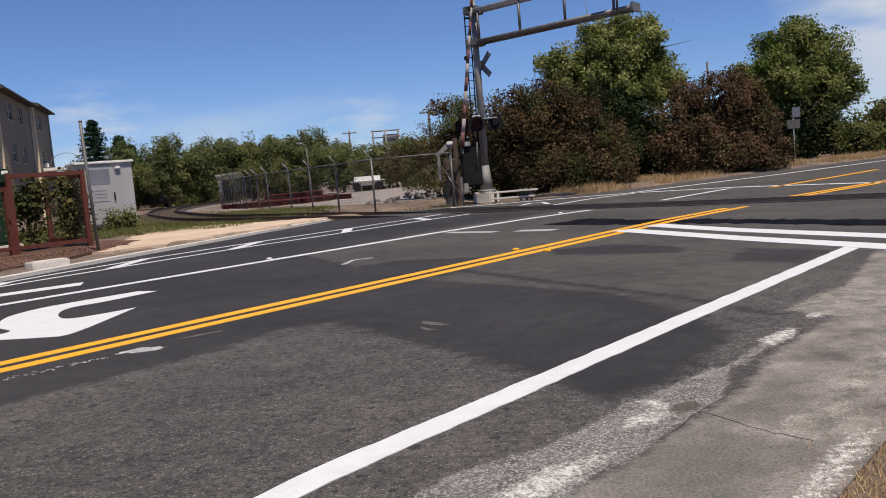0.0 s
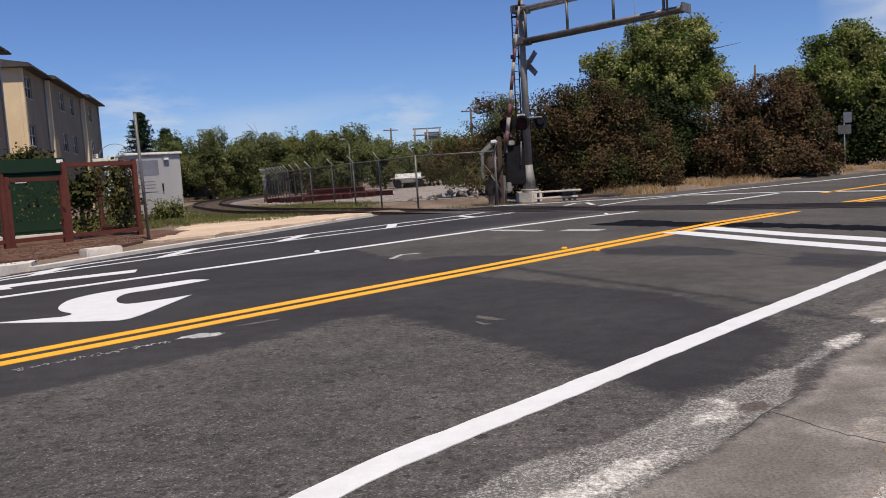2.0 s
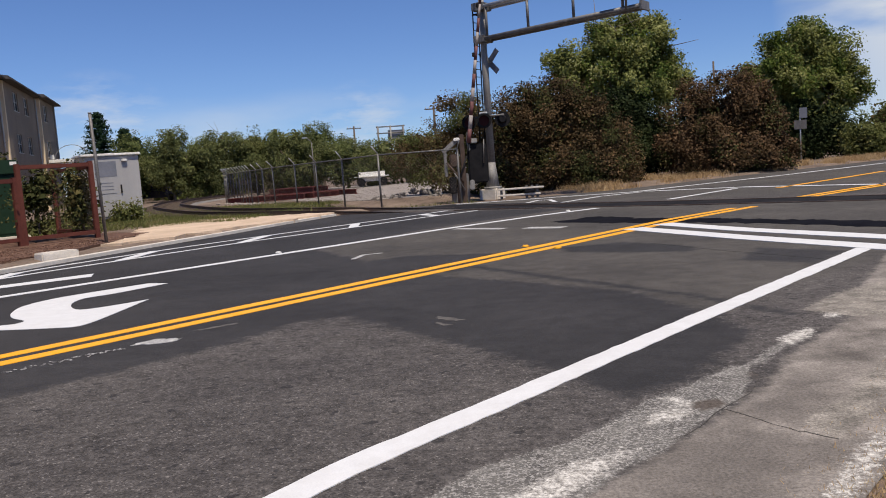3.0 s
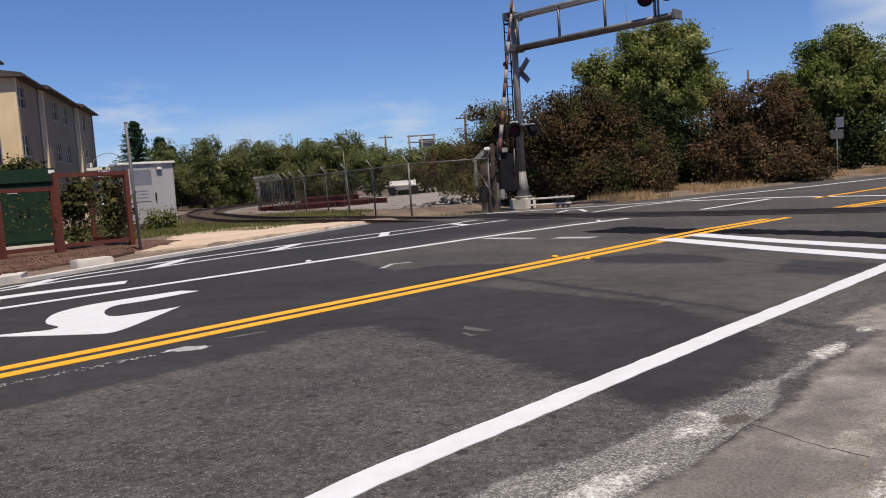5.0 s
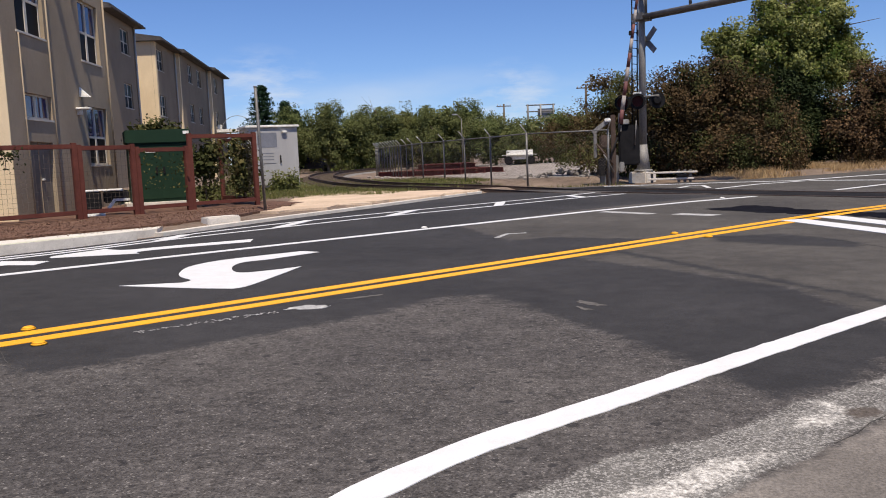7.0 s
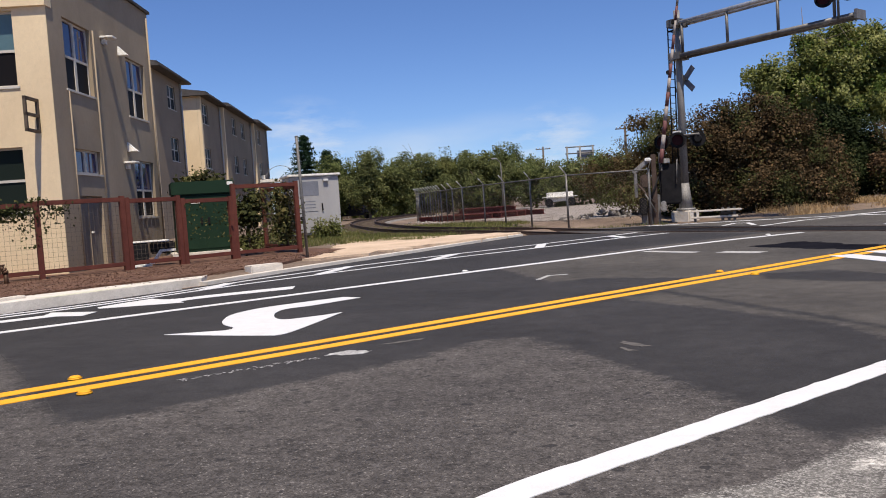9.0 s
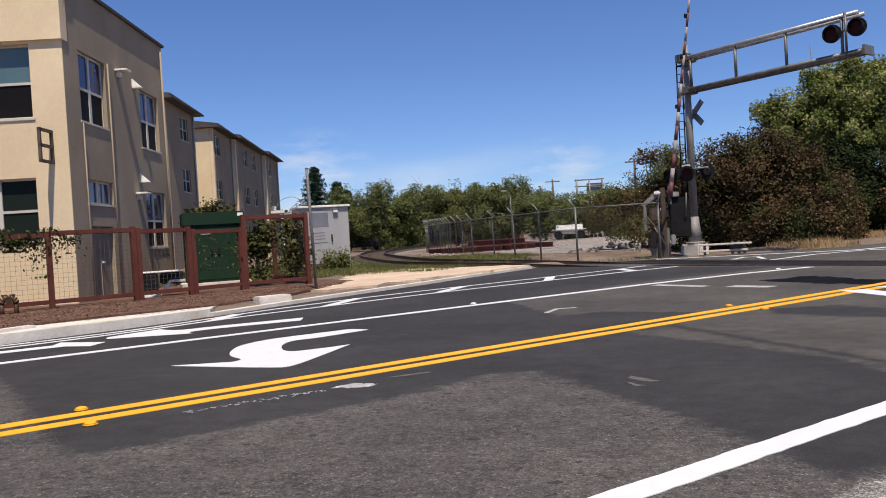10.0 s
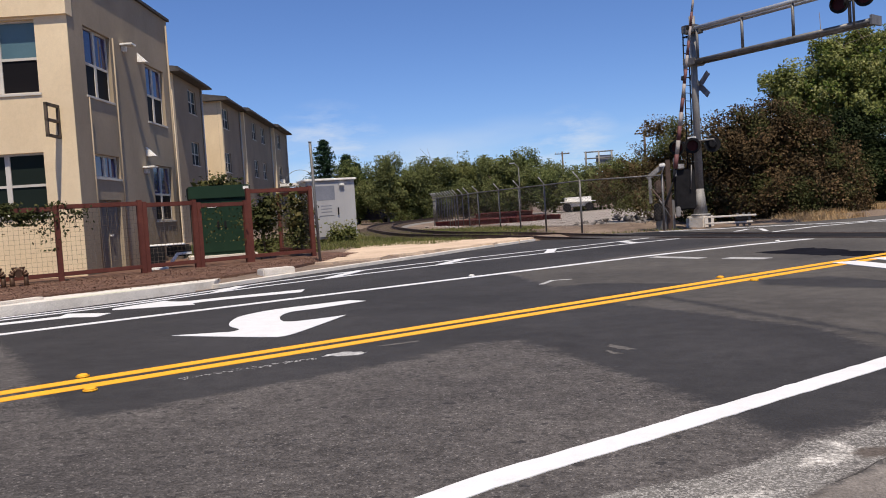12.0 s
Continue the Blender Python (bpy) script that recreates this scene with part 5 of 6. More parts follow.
part("crank", boxb((-0.5, -0.4, 1.1), (-0.12, -0.28, 1.6), 0.05, pose(0, 0, 0)), M_rail, gm, "rust-brown crank plate")
part("cable_box", boxb((-0.56, -0.44, 0.1), (-0.28, -0.2, 0.75), 0.03), M_black, gm)
part("hose", tubeb((-0.3, -0.46, 0.3), (0.16, -0.46, 1.5), 0.03, None, 8), M_black, gm)
part("hose", tubeb((0.16, -0.46, 1.5), (0.3, -0.44, 2.0), 0.03, None, 8), M_black, gm)
part("linkage", tubeb((-0.62, -0.42, 1.3), (0.0, -0.42, 0.5), 0.035, None, 8), M_rail, gm)
part("crossbar", boxb((-0.3, -0.42, 2.1), (-0.08, -0.3, 2.22), 0.02), M_offwhite, gm)
part("relay_box", boxb((0.36, -0.36, 1.98), (0.6, -0.14, 2.16), 0.02), M_mast, gm)
part("conduit", tubeb((0.8, -0.3, 1.2), (0.86, -0.3, 2.1), 0.025), M_galv_dark, gm)
part("conduit", tubeb((-0.25, -0.3, -0.4), (-0.2, -0.3, 1.5), 0.035), M_rail, gm)
part("conduit", tubeb((0.02, -0.42, 0.2), (-0.35, -0.42, 0.9), 0.03), M_galv_dark, gm)
part("junction_box", boxb((0.22, -0.42, 0.2), (0.4, -0.26, 0.58), 0.03), M_mast, gm)
part("foot_box", boxb((-0.5, -0.3, -0.42), (-0.1, 0.1, 0.4), 0.03), M_galv_dark, gm)
a0, a1 = Vector((0.28, -0.42, 2.0)), Vector((1.5, -0.42, 10.2))
for i in range(16):
    u0, u1 = i / 16, (i + 1) / 16
    r0, r1 = 0.08 - 0.05 * u0, 0.08 - 0.05 * u1
    st = bmesh.new()
    tube(st, a0.lerp(a1, u0), a0.lerp(a1, u1), r0, r1, 8)
    part("arm_stripe", st, M_red if i % 2 == 0 else M_faded, gm, "red band of the arm" if i % 2 == 0 else "white band of the arm")
for u in (0.4, 0.62, 0.8):
    p = a0.lerp(a1, u)
    part("arm_lamp", boxb((p.x - 0.14, p.y - 0.06, p.z - 0.08), (p.x - 0.03, p.y + 0.06, p.z + 0.08), 0.02), M_black, gm, "small dark arm lamp")

# white guard rail by the mast
gr = thing("guard_rail", (2.35, 32.1, -0.22), -4, "faded white two-bar guard rail beside the signal", "guard rail")
for z in (0.16, 0.4):
    part("bar", boxb((-0.06, -0.04, z), (1.62 if z < 0.3 else 1.75, 0.04, z + 0.075), 0.02), M_kerb, gr)
for x in (0.1, 1.08, 1.3, 1.5):
    part("post", boxb((x - 0.05, 0.052, -0.1), (x + 0.05, 0.16, 0.53), 0.01), M_galv_dark, gr)
part("rail_bracket", boxb((1.0, -0.09, 0.26), (1.42, 0.05, 0.36), 0.02), M_black, gr, "dark steel bracket")

# ---- chain link fence of the yard ----
CF = [(0.75, 28.4), (-2.0, 28.7), (-3.64, 32.0), (-4.97, 34.15), (-6.22, 36.35), (-7.69, 38.85), (-8.7, 41.3), (-9.9, 43.9), (-11.2, 46.8), (-12.6, 49.8), (-12.95, 50.1)]


def chain_bay(a, b):
    h, d = 1.76, (Vector((*b, 0)) - Vector((*a, 0)))
    n = d.length
    ob = thing("chain_link_fence", (*a, 0.1), math.degrees(math.atan2(d.y, d.x)), "weathered chain link fence bay with outward arms", "fence", "bays of the yard fence")
    part("post", tubeb((0, 0, -0.3), (0, 0, h), 0.035), M_galv_dark, ob)
    part("top_rail", tubeb((0, 0, h - 0.04), (n, 0, h - 0.04), 0.024, None, 8), M_galv_dark, ob)
    part("barb_arm", tubeb((0, 0, h), (-0.12, 0.28, h + 0.28), 0.02, None, 6), M_galv, ob)
    k = 4 if a[1] > 43 else 2 if a[1] > 41 else 1
    for i in range(1, k):
        part("post", tubeb((n * i / k, 0, -0.1), (n * i / k, 0, h), 0.025, None, 8), M_galv_dark, ob)
        part("barb_arm", tubeb((n * i / k, 0, h), (n * i / k - 0.12, 0.28, h + 0.28), 0.018, None, 6), M_galv, ob)
    w = bmesh.new()
    t = 0.002
    sp = 0.11
    m = int((n + h) / sp)
    for i in range(m):
        for sgn in (1, -1):
            x0 = i * sp - h if sgn > 0 else i * sp
            pa, pb = Vector((x0, 0, 0.03)), Vector((x0 + sgn * (h - 0.08), 0, h - 0.05))
            if sgn > 0 or True:
                lo, hi = (pa, pb) if pa.x <= pb.x else (pb, pa)
                if hi.x <= 0 or lo.x >= n:
                    continue
                s = (hi.z - lo.z) / (hi.x - lo.x)
                if lo.x < 0:
                    lo = Vector((0, 0, lo.z - lo.x * s))
                if hi.x > n:
                    hi = Vector((n, 0, hi.z + (n - hi.x) * s))
                tube(w, lo, hi, t, None, 3)
    part("wire_mesh", w, M_wire, ob, "rust-stained chain link mesh")


for a, b in zip(CF, CF[1:]):
    chain_bay(a, b)

# stacked steel beams, white truck body, far furniture in the yard
rng = random.Random(5)
for k in range(24):
    x, y = -8.3 + rng.uniform(-1.6, 1.9), 50.5 + rng.uniform(-4, 4)
    lv = rng.choice((0, 0, 0, 0, 1))
    st = thing("steel_beam", (x, y, 0.085 + lv * 0.3), rng.uniform(-55, 40), "long red-oxide steel beam stacked in the yard", "beam", "stacked steel beams")
    ln = rng.uniform(1.8, 4.2)
    bm = bmesh.new()
    box(bm, (-ln / 2, -0.13, 0), (ln / 2, 0.13, 0.03))
    box(bm, (-ln / 2, -0.13, 0.27), (ln / 2, 0.13, 0.3))
    box(bm, (-ln / 2, -0.015, 0.03), (ln / 2, 0.015, 0.27))
    part("section", bm, M_beam, st)
tr = thing("white_trailer", (-6.0, 76, 0.13), 5, "white trailer with a rounded top parked in the yard", "trailer")
part("body", boxb((-1.6, -1.0, 0.45), (1.6, 1.0, 1.3), 0.4), M_offwhite, tr)
for x in (-1.0, 1.0):
    part("wheel", tubeb((x, -1.0, 0.38), (x, -0.75, 0.38), 0.38, None, 18), M_black, tr)
pc = thing("parked_car", (-26.5, 78, 0.1), 8, "dark blue parked car far beyond the tracks", "car")
part("body", boxb((-2.2, -0.9, 0.35), (2.2, 0.9, 0.95), 0.2), surf("dark_blue_paint", (0.02, 0.025, 0.05), (0.025, 0.03, 0.06), 2, 0.3, 0, 40), pc)
part("cabin", boxb((-1.2, -0.78, 0.95), (1.3, 0.78, 1.5), 0.25), M_pane_up, pc)
for x in (-1.4, 1.4):
    part("wheel", tubeb((x, -0.92, 0.34), (x, -0.7, 0.34), 0.34, None, 18), M_black, pc)
wf = thing("board_fence", (-33, 84, 0.1), 12, "dark weathered board fence beyond the tracks", "fence")
for i in range(60):
    part("board", boxb((i * 0.36, 0, 0), (i * 0.36 + 0.33, 0.03, 1.7 + 0.06 * (i % 3))), M_wood, wf)


def utility_pole(x, y, h, arms, rz):
    u = thing("utility_pole", (x, y, 0), rz, "tall timber utility pole with crossarms", "utility pole", "utility poles")
    part("shaft", tubeb((0, 0, -0.2), (0, 0, h), 0.2, 0.12), M_wood, u)
    for z in arms:
        c = part("crossarm", boxb((-1.1, -0.06, z), (1.1, 0.06, z + 0.12)), M_wood, u)
        for q in (-0.95, -0.5, 0.5, 0.95):
            part("insulator", tubeb((q, 0, z + 0.12), (q, 0, z + 0.32), 0.05), M_galv, c)


utility_pole(-11.9, 124, 8.5, (8.1,), 15)
utility_pole(0.15, 96, 8.5, (8.1,), 15)
utility_pole(36.0, 106, 12.3, (), 0)
lp = thing("street_lamp", (-10.3, 69.5, 0.1), 180, "grey street lamp with a curved arm", "street lamp")
part("pole", tubeb((0, 0, -0.1), (0, 0, 4.1), 0.055, 0.04), M_galv_dark, lp)
part("arm", tubeb((0, 0, 4.1), (0.35, 0, 4.5), 0.035), M_galv_dark, lp)
part("head", boxb((0.3, -0.09, 4.46), (0.8, 0.09, 4.56), 0.04), M_galv, lp)
bb = thing("billboard_frame", (-4.2, 92, 0.1), 10, "steel lattice frame of a far billboard", "billboard")
for x in (-2.0, -0.6, 0.8):
    part("post", tubeb((x, 0, -0.1), (x, 0, 6.3), 0.1), M_galv_dark, bb)
for z in (4.6, 5.5, 6.2):
    part("rail", tubeb((-2.2, 0, z), (1.0, 0, z), 0.07), M_galv_dark, bb)
part("panel", boxb((-0.9, 0.15, 4.7), (0.9, 0.2, 5.8)), M_greypatch, bb)
cn = thing("entrance_canopy", (-35.0, 76.5, 0.1), 8, "low pale-edged canopy with a round arch sign", "canopy")
part("roof", boxb((-3, -1, 4.2), (4.5, 1, 4.5), 0.03), M_offwhite, cn)
for x in (-2.5, 4):
    part("post", boxb((x - 0.12, -0.12, 0), (x + 0.12, 0.12, 4.2)), M_wood, cn)
rg = bmesh.new()
for i in range(24):
    a, b = [math.pi * (k / 24) for k in (i, i + 1)]
    tube(rg, (1.5 + 1.5 * math.cos(a), 0, 4.5 + 1.3 * math.sin(a)), (1.5 + 1.5 * math.cos(b), 0, 4.5 + 1.3 * math.sin(b)), 0.03, None, 6)
part("arch", rg, M_mast, cn)
for x in (0.0, 0.5):
    part("sign_bar", boxb((x - 0.9, -0.05, 4.6), (x - 0.55, 0.05, 5.0)), M_offwhite, cn)

# road sign far along, seen from behind
rs = thing("road_sign", (19.6, 44.4, 0.3), -25, "two road signs on a post seen from behind", "road sign")
part("post", tubeb((0, 0, -0.2), (0, 0, 2.75), 0.03), M_galv, rs)
part("sign_plate", boxb((-0.02, -0.05, 2.2), (0.36, -0.036, 2.75), 0.004), M_greypatch, rs)
part("sign_plate", boxb((-0.3, -0.05, 1.62), (0.32, -0.036, 2.1), 0.004), M_galv_dark, rs)


# ---- plants ----
def leaves(name, centers, dirs, size, mat, parent, label="", aspect=0.6):
    """Many small bent leaves: each two triangles folded along the middle."""
    n = len(centers)
    rg2 = np.random.RandomState(len(name) + n)
    c = np.asarray(centers, np.float32)
    d = np.asarray(dirs, np.float32) + rg2.normal(0, 0.75, (n, 3)).astype(np.float32)
    d /= np.linalg.norm(d, axis=1)[:, None] + 1e-6
    r = rg2.normal(0, 1, (n, 3)).astype(np.float32)
    u = np.cross(d, r)
    u /= np.linalg.norm(u, axis=1)[:, None] + 1e-6
    v = np.cross(d, u)
    s = (size * rg2.uniform(0.6, 1.35, n)).astype(np.float32)[:, None]
    a, b = u * s, v * s * aspect
    vs = np.stack([c - a, c + b + d * s * 0.2, c + a, c - b + d * s * 0.2], 1).reshape(-1, 3)
    me = bpy.data.meshes.new(name)
    me.vertices.add(4 * n)
    me.vertices.foreach_set("co", vs.ravel())
    me.loops.add(4 * n)
    me.loops.foreach_set("vertex_index", np.arange(4 * n, dtype=np.int32))
    me.polygons.add(n)
    me.polygons.foreach_set("loop_start", np.arange(0, 4 * n, 4, dtype=np.int32))
    me.update()
    me.validate()
    me.materials.append(mat)
    ob = new(name, me)
    ob.parent = parent
    return tagged(ob, label)


def cloud(rg2, lobes, n, clumps=60, spread=0.38, shell=0.75, floor=None):
    """Leaf places gathered in clumps over lobes (x, y, z, rx, ry, rz), thinner inside."""
    vol = np.array([l[3] * l[4] + l[4] * l[5] + l[3] * l[5] for l in lobes])
    pick = rg2.choice(len(lobes), clumps, p=vol / vol.sum())
    L = np.array(lobes)[pick]
    q = rg2.normal(0, 1, (clumps, 3))
    q /= np.linalg.norm(q, axis=1)[:, None]
    rad = shell + (1 - shell) * rg2.uniform(0, 1.15, clumps)
    inner = rg2.uniform(0, 1, clumps) < 0.25
    rad[inner] *= rg2.uniform(0.3, 0.9, inner.sum())
    cc = L[:, :3] + q * L[:, 3:] * rad[:, None]
    w = rg2.uniform(0.4, 1.5, clumps)
    k = rg2.choice(clumps, n, p=w / w.sum())
    sc = spread * rg2.uniform(0.6, 1.3, clumps)
    p = cc[k] + np.clip(rg2.normal(0, 1, (n, 3)), -1.7, 1.7) * sc[k][:, None]
    nd = q[k] * 0.7 + np.array([0.1, -0.15, 0.6])
    if floor is not None:
        keep = p[:, 2] > floor
        p, nd = p[keep], nd[keep]
    return p, nd


def limbs(bm, base, tips, r0, rg2):
    base = Vector(base)
    for t in tips:
        t = Vector(t)
        mid = base.lerp(t, 0.5) + Vector(rg2.normal(0, 0.12, 3)) * (t - base).length * 0.5
        tube(bm, base, mid, r0, r0 * 0.6, 7)
        tube(bm, mid, t, r0 * 0.6, r0 * 0.15, 7)
        for _ in range(3):
            e = mid.lerp(t, rg2.uniform(0.2, 0.9))
            f = e + Vector(rg2.normal(0, 1, 3)) * (t - base).length * 0.2
            tube(bm, e, f, r0 * 0.25, r0 * 0.06, 5)


def plant(name, at, lobes, n, size, mat, label, category, clumps=80, spread=0.35, trunk=0.12, trunk_h=1.0, seed=1, group="", shell=0.75, floor=0.02, mat2=None, amt2=0.3):
    """A shrub or tree: stems with limbs, and a crown of many leaves; lobes are relative to its foot."""
    rg2 = np.random.RandomState(seed)
    ob = thing(name, at, 0, label, category, group)
    bm = bmesh.new()
    top = (0, 0, trunk_h)
    if trunk_h > 0.2:
        tube(bm, (0, 0, -0.15), (0.03, 0.02, trunk_h), trunk, trunk * 0.8, 10)
    limbs(bm, top, [(l[0] + rg2.normal(0, 0.2) * l[3], l[1] + rg2.normal(0, 0.2) * l[4], l[2] + rg2.uniform(0, 0.6) * l[5]) for l in lobes for _ in range(2)], trunk * 0.7, rg2)
    part("trunk", bm, M_bark, ob)
    n1 = int(n * (1 - amt2)) if mat2 else n
    p, d = cloud(rg2, lobes, n1, clumps, spread, shell, floor)
    leaves("crown", p, d, size, mat, ob)
    inn = [(l[0], l[1], l[2], l[3] * 0.55, l[4] * 0.55, l[5] * 0.6) for l in lobes]
    p, d = cloud(rg2, inn, max(600, n // 7), clumps, spread * 0.9, 0.4, floor)
    leaves("inner_crown", p, d, size * 1.9, mat, ob)
    if mat2:
        p, d = cloud(rg2, lobes, n - n1, clumps // 2, spread, shell, floor)
        leaves("crown", p, d, size, mat2, ob)
    return ob


# shrubs and trees beyond the crossing
plant("bronze_shrub", (5.3, 35.9, 0.1), [(-2.3, -0.6, 1.5, 1.6, 1.6, 1.5), (-1.6, 0.2, 2.8, 1.7, 1.5, 1.5), (0.2, -0.2, 2.4, 1.9, 1.8, 1.75), (-0.2, 0.2, 3.3, 1.5, 1.4, 1.15), (1.6, -0.2, 1.9, 1.5, 1.6, 1.6), (0.6, -1.0, 1.0, 2.4, 1.5, 1.1), (-2.6, -1.1, 0.7, 1.6, 1.3, 0.8), (2.2, -0.7, 0.8, 1.1, 1.2, 0.9), (0.4, -1.2, 0.35, 2.9, 1.2, 0.55), (-2.4, -1.2, 0.3, 1.5, 1.0, 0.5)],
      115000, 0.052, L_brown, "dense bronze-leaved shrub by the crossing", "shrub", 300, 0.27, 0.12, 0.5, 11, mat2=L_vine, amt2=0.3, floor=-0.2)
plant("green_tree", (9.3, 41.0, 0.35), [(-1.9, 0, 4.7, 1.5, 1.6, 1.4), (-0.4, 0, 6.2, 1.5, 1.6, 1.2), (1.5, 0, 5.9, 1.2, 1.4, 1.3), (0.3, -0.2, 4.2, 2.3, 1.8, 1.5), (-2.8, 0, 5.5, 0.8, 0.9, 0.8), (2.2, 0.2, 4.4, 1.1, 1.3, 1.4), (0.6, 0.1, 7.3, 0.6, 0.6, 0.45), (1.9, 0, 7.0, 0.6, 0.6, 0.5), (-1.2, 0, 7.1, 0.5, 0.6, 0.4)],
      52000, 0.07, L_tree, "tall bright green broad-leaved tree behind shrubs", "tree", 210, 0.23, 0.2, 1.6, 12, shell=0.7, mat2=L_dark, amt2=0.12)
plant("bronze_shrub", (13.3, 38.2, 0.12), [(-1.2, 0, 2.3, 1.6, 1.5, 1.7), (0.4, 0, 2.7, 1.8, 1.6, 1.7), (1.6, 0, 1.8, 1.2, 1.4, 1.5), (-0.2, -0.9, 1.0, 2.3, 1.3, 1.0), (0.9, -0.6, 0.8, 1.7, 1.3, 0.85), (-2.1, -0.2, 1.2, 1.0, 1.1, 1.2), (0.1, -1.0, 0.35, 2.6, 1.1, 0.5), (2.2, -0.2, 0.6, 0.9, 1.0, 0.7)],
      90000, 0.056, L_brown2, "rounded bronze and green shrub on the dry bank", "shrub", 280, 0.26, 0.12, 0.5, 13, mat2=L_vine, amt2=0.2)
plant("dark_shrub", (9.7, 42.5, 0.12), [(0, 0, 1.3, 1.8, 1.0, 1.4), (-1.2, 0.2, 1.0, 1.4, 1.0, 1.1), (1.2, 0, 1.4, 1.2, 1.0, 1.2)],
      12000, 0.075, L_far, "dark green shrub in the shade of a tree", "shrub", 70, 0.3, 0.1, 0.3, 14)
plant("green_tree", (24.2, 54.6, 0.35), [(-2.0, 0, 4.9, 1.7, 1.8, 1.7), (-1.2, 0, 6.6, 1.3, 1.4, 1.2), (0.3, 0, 7.4, 1.4, 1.5, 1.2), (1.9, 0, 6.3, 1.6, 1.6, 1.5), (2.8, 0, 4.4, 1.4, 1.6, 1.5), (0, -0.5, 4.4, 2.6, 2.2, 2.2), (-0.1, 0.4, 2.9, 2.2, 1.5, 1.3), (0.9, 0, 8.3, 0.6, 0.7, 0.45), (-3.3, 0, 5.6, 0.7, 0.8, 0.6)],
      84000, 0.09, L_tree, "large rounded green tree beside the road", "tree", 220, 0.32, 0.25, 2.0, 15, shell=0.74, mat2=L_dark, amt2=0.5)
# fills the gap; its leaf colour stands in for the deep shade
plant("dark_shrub", (9.2, 38.9, 0.1), [(0, 0, 1.2, 1.5, 0.9, 1.3), (-0.7, 0.3, 2.5, 1.2, 0.9, 1.1), (0.8, 0.3, 2.3, 1.2, 0.9, 1.1), (0.1, 0.5, 3.4, 1.1, 0.8, 0.7)],
      26000, 0.06, L_shade, "green shrub, leaves darkened for the shade between two bronze shrubs", "shrub", 120, 0.25, 0.1, 0.3, 21)
plant("olive_shrub", (30.5, 52.5, 0.35), [(-1, 0, 1.6, 1.8, 1.5, 1.7), (1.0, 0, 2.0, 2.0, 1.6, 1.7), (3.2, 0, 1.8, 2.0, 1.6, 1.6)], 15000, 0.12, L_olive, "olive and bronze hedge along the road", "shrub", 70, 0.4, 0.12, 0.4, 16, mat2=L_brown, amt2=0.4)
plant("olive_shrub", (36.5, 55, 0.35), [(-1, 0, 2.0, 2.2, 1.5, 2.0), (1.6, 0, 2.4, 2.4, 1.6, 2.2)], 9000, 0.14, L_olive, "olive hedge farther along the road", "shrub", 50, 0.45, 0.12, 0.4, 17)
# leaf colour darkened to carry the shade under the crown
plant("dark_shrub", (23.4, 53.0, 0.1), [(0, 0, 1.3, 2.6, 1.2, 1.4), (2.2, 0.5, 1.5, 2.0, 1.2, 1.5), (-2.2, -0.6, 1.3, 1.8, 1.2, 1.3), (0.3, 0.3, 2.8, 2.2, 1.0, 1.0)], 26000, 0.085, L_shade, "undergrowth with leaves darkened for the shade below the trees", "shrub", 60, 0.36, 0.1, 0.3, 18)
plant("dry_shrub", (0.5, 37.2, 0.15), [(1.1, 0, 3.2, 0.9, 1.0, 1.2), (1.2, 0.1, 1.8, 0.9, 0.9, 1.6), (0.2, 0, 2.3, 1.3, 1.1, 1.3), (-1.0, 0, 1.8, 1.4, 1.1, 1.1), (-1.9, 0, 1.7, 1.0, 0.8, 0.7), (0.0, -0.5, 0.8, 1.4, 1.0, 0.8), (0.1, 0, 3.9, 1.2, 0.6, 0.3), (-0.7, -0.6, 0.9, 1.2, 0.8, 0.7)],
      27000, 0.045, L_dry, "straggly half-dry shrub behind the signal", "shrub", 150, 0.2, 0.07, 0.5, 19, mat2=L_olive, amt2=0.45, shell=0.55)
plant("dark_shrub", (26.6, 50.6, 0.1), [(0, 0, 0.9, 1.8, 1.2, 0.9), (2.2, 0.6, 1.2, 1.8, 1.2, 1.2)], 9000, 0.1, L_olive, "olive undergrowth at the foot of the trees", "shrub", 60, 0.36, 0.1, 0.3, 20)

# row of far trees beyond the tracks
rng = random.Random(9)
far_trees = [(-27.5, 76, 6.3), (-23.6, 74, 6.8), (-21.0, 76, 5.9), (-18.4, 74, 6.5), (-16.3, 75, 5.9), (-14.2, 76, 6.3), (-12.4, 74, 6.1), (-10.6, 75, 6.2), (-8.4, 78, 5.1), (-5.4, 80, 4.6), (-2.2, 82, 4.9), (-25, 86, 6.2), (-17, 88, 6.2), (-7, 92, 4.6)]
for i, (x, y, h) in enumerate(far_trees):
    w = rng.uniform(1.7, 2.3)
    plant("far_tree", (x, y, 0.0), [(0, 0, h * 0.72, w, w, h * 0.26), (-w * 0.6, 0, h * 0.5, w * 0.9, w, h * 0.26), (w * 0.6, 0, h * 0.52, w * 0.9, w, h * 0.26), (0, -0.5, h * 0.32, w * 1.1, w, h * 0.24)],
          15000, 0.085, (L_far, L_far2, L_olive)[(0, 1, 0, 1, 2, 1, 1, 0, 1, 1, 0, 0, 1, 1)[i]], ("deep green tree in the row beyond the tracks", "olive green tree in the row beyond the tracks", "pale olive tree in the row beyond the tracks")[(0, 1, 0, 1, 2, 1, 1, 0, 1, 1, 0, 0, 1, 1)[i]], "tree", 95, 0.3, 0.16, 1.2, 40 + i, "row of far trees", 0.62)
hd = thing("far_hedge", (0, 0, 0), 0, "low tangled undergrowth beyond the tracks", "hedge")
hd["kind"] = "stuff"
rg2 = np.random.RandomState(77)
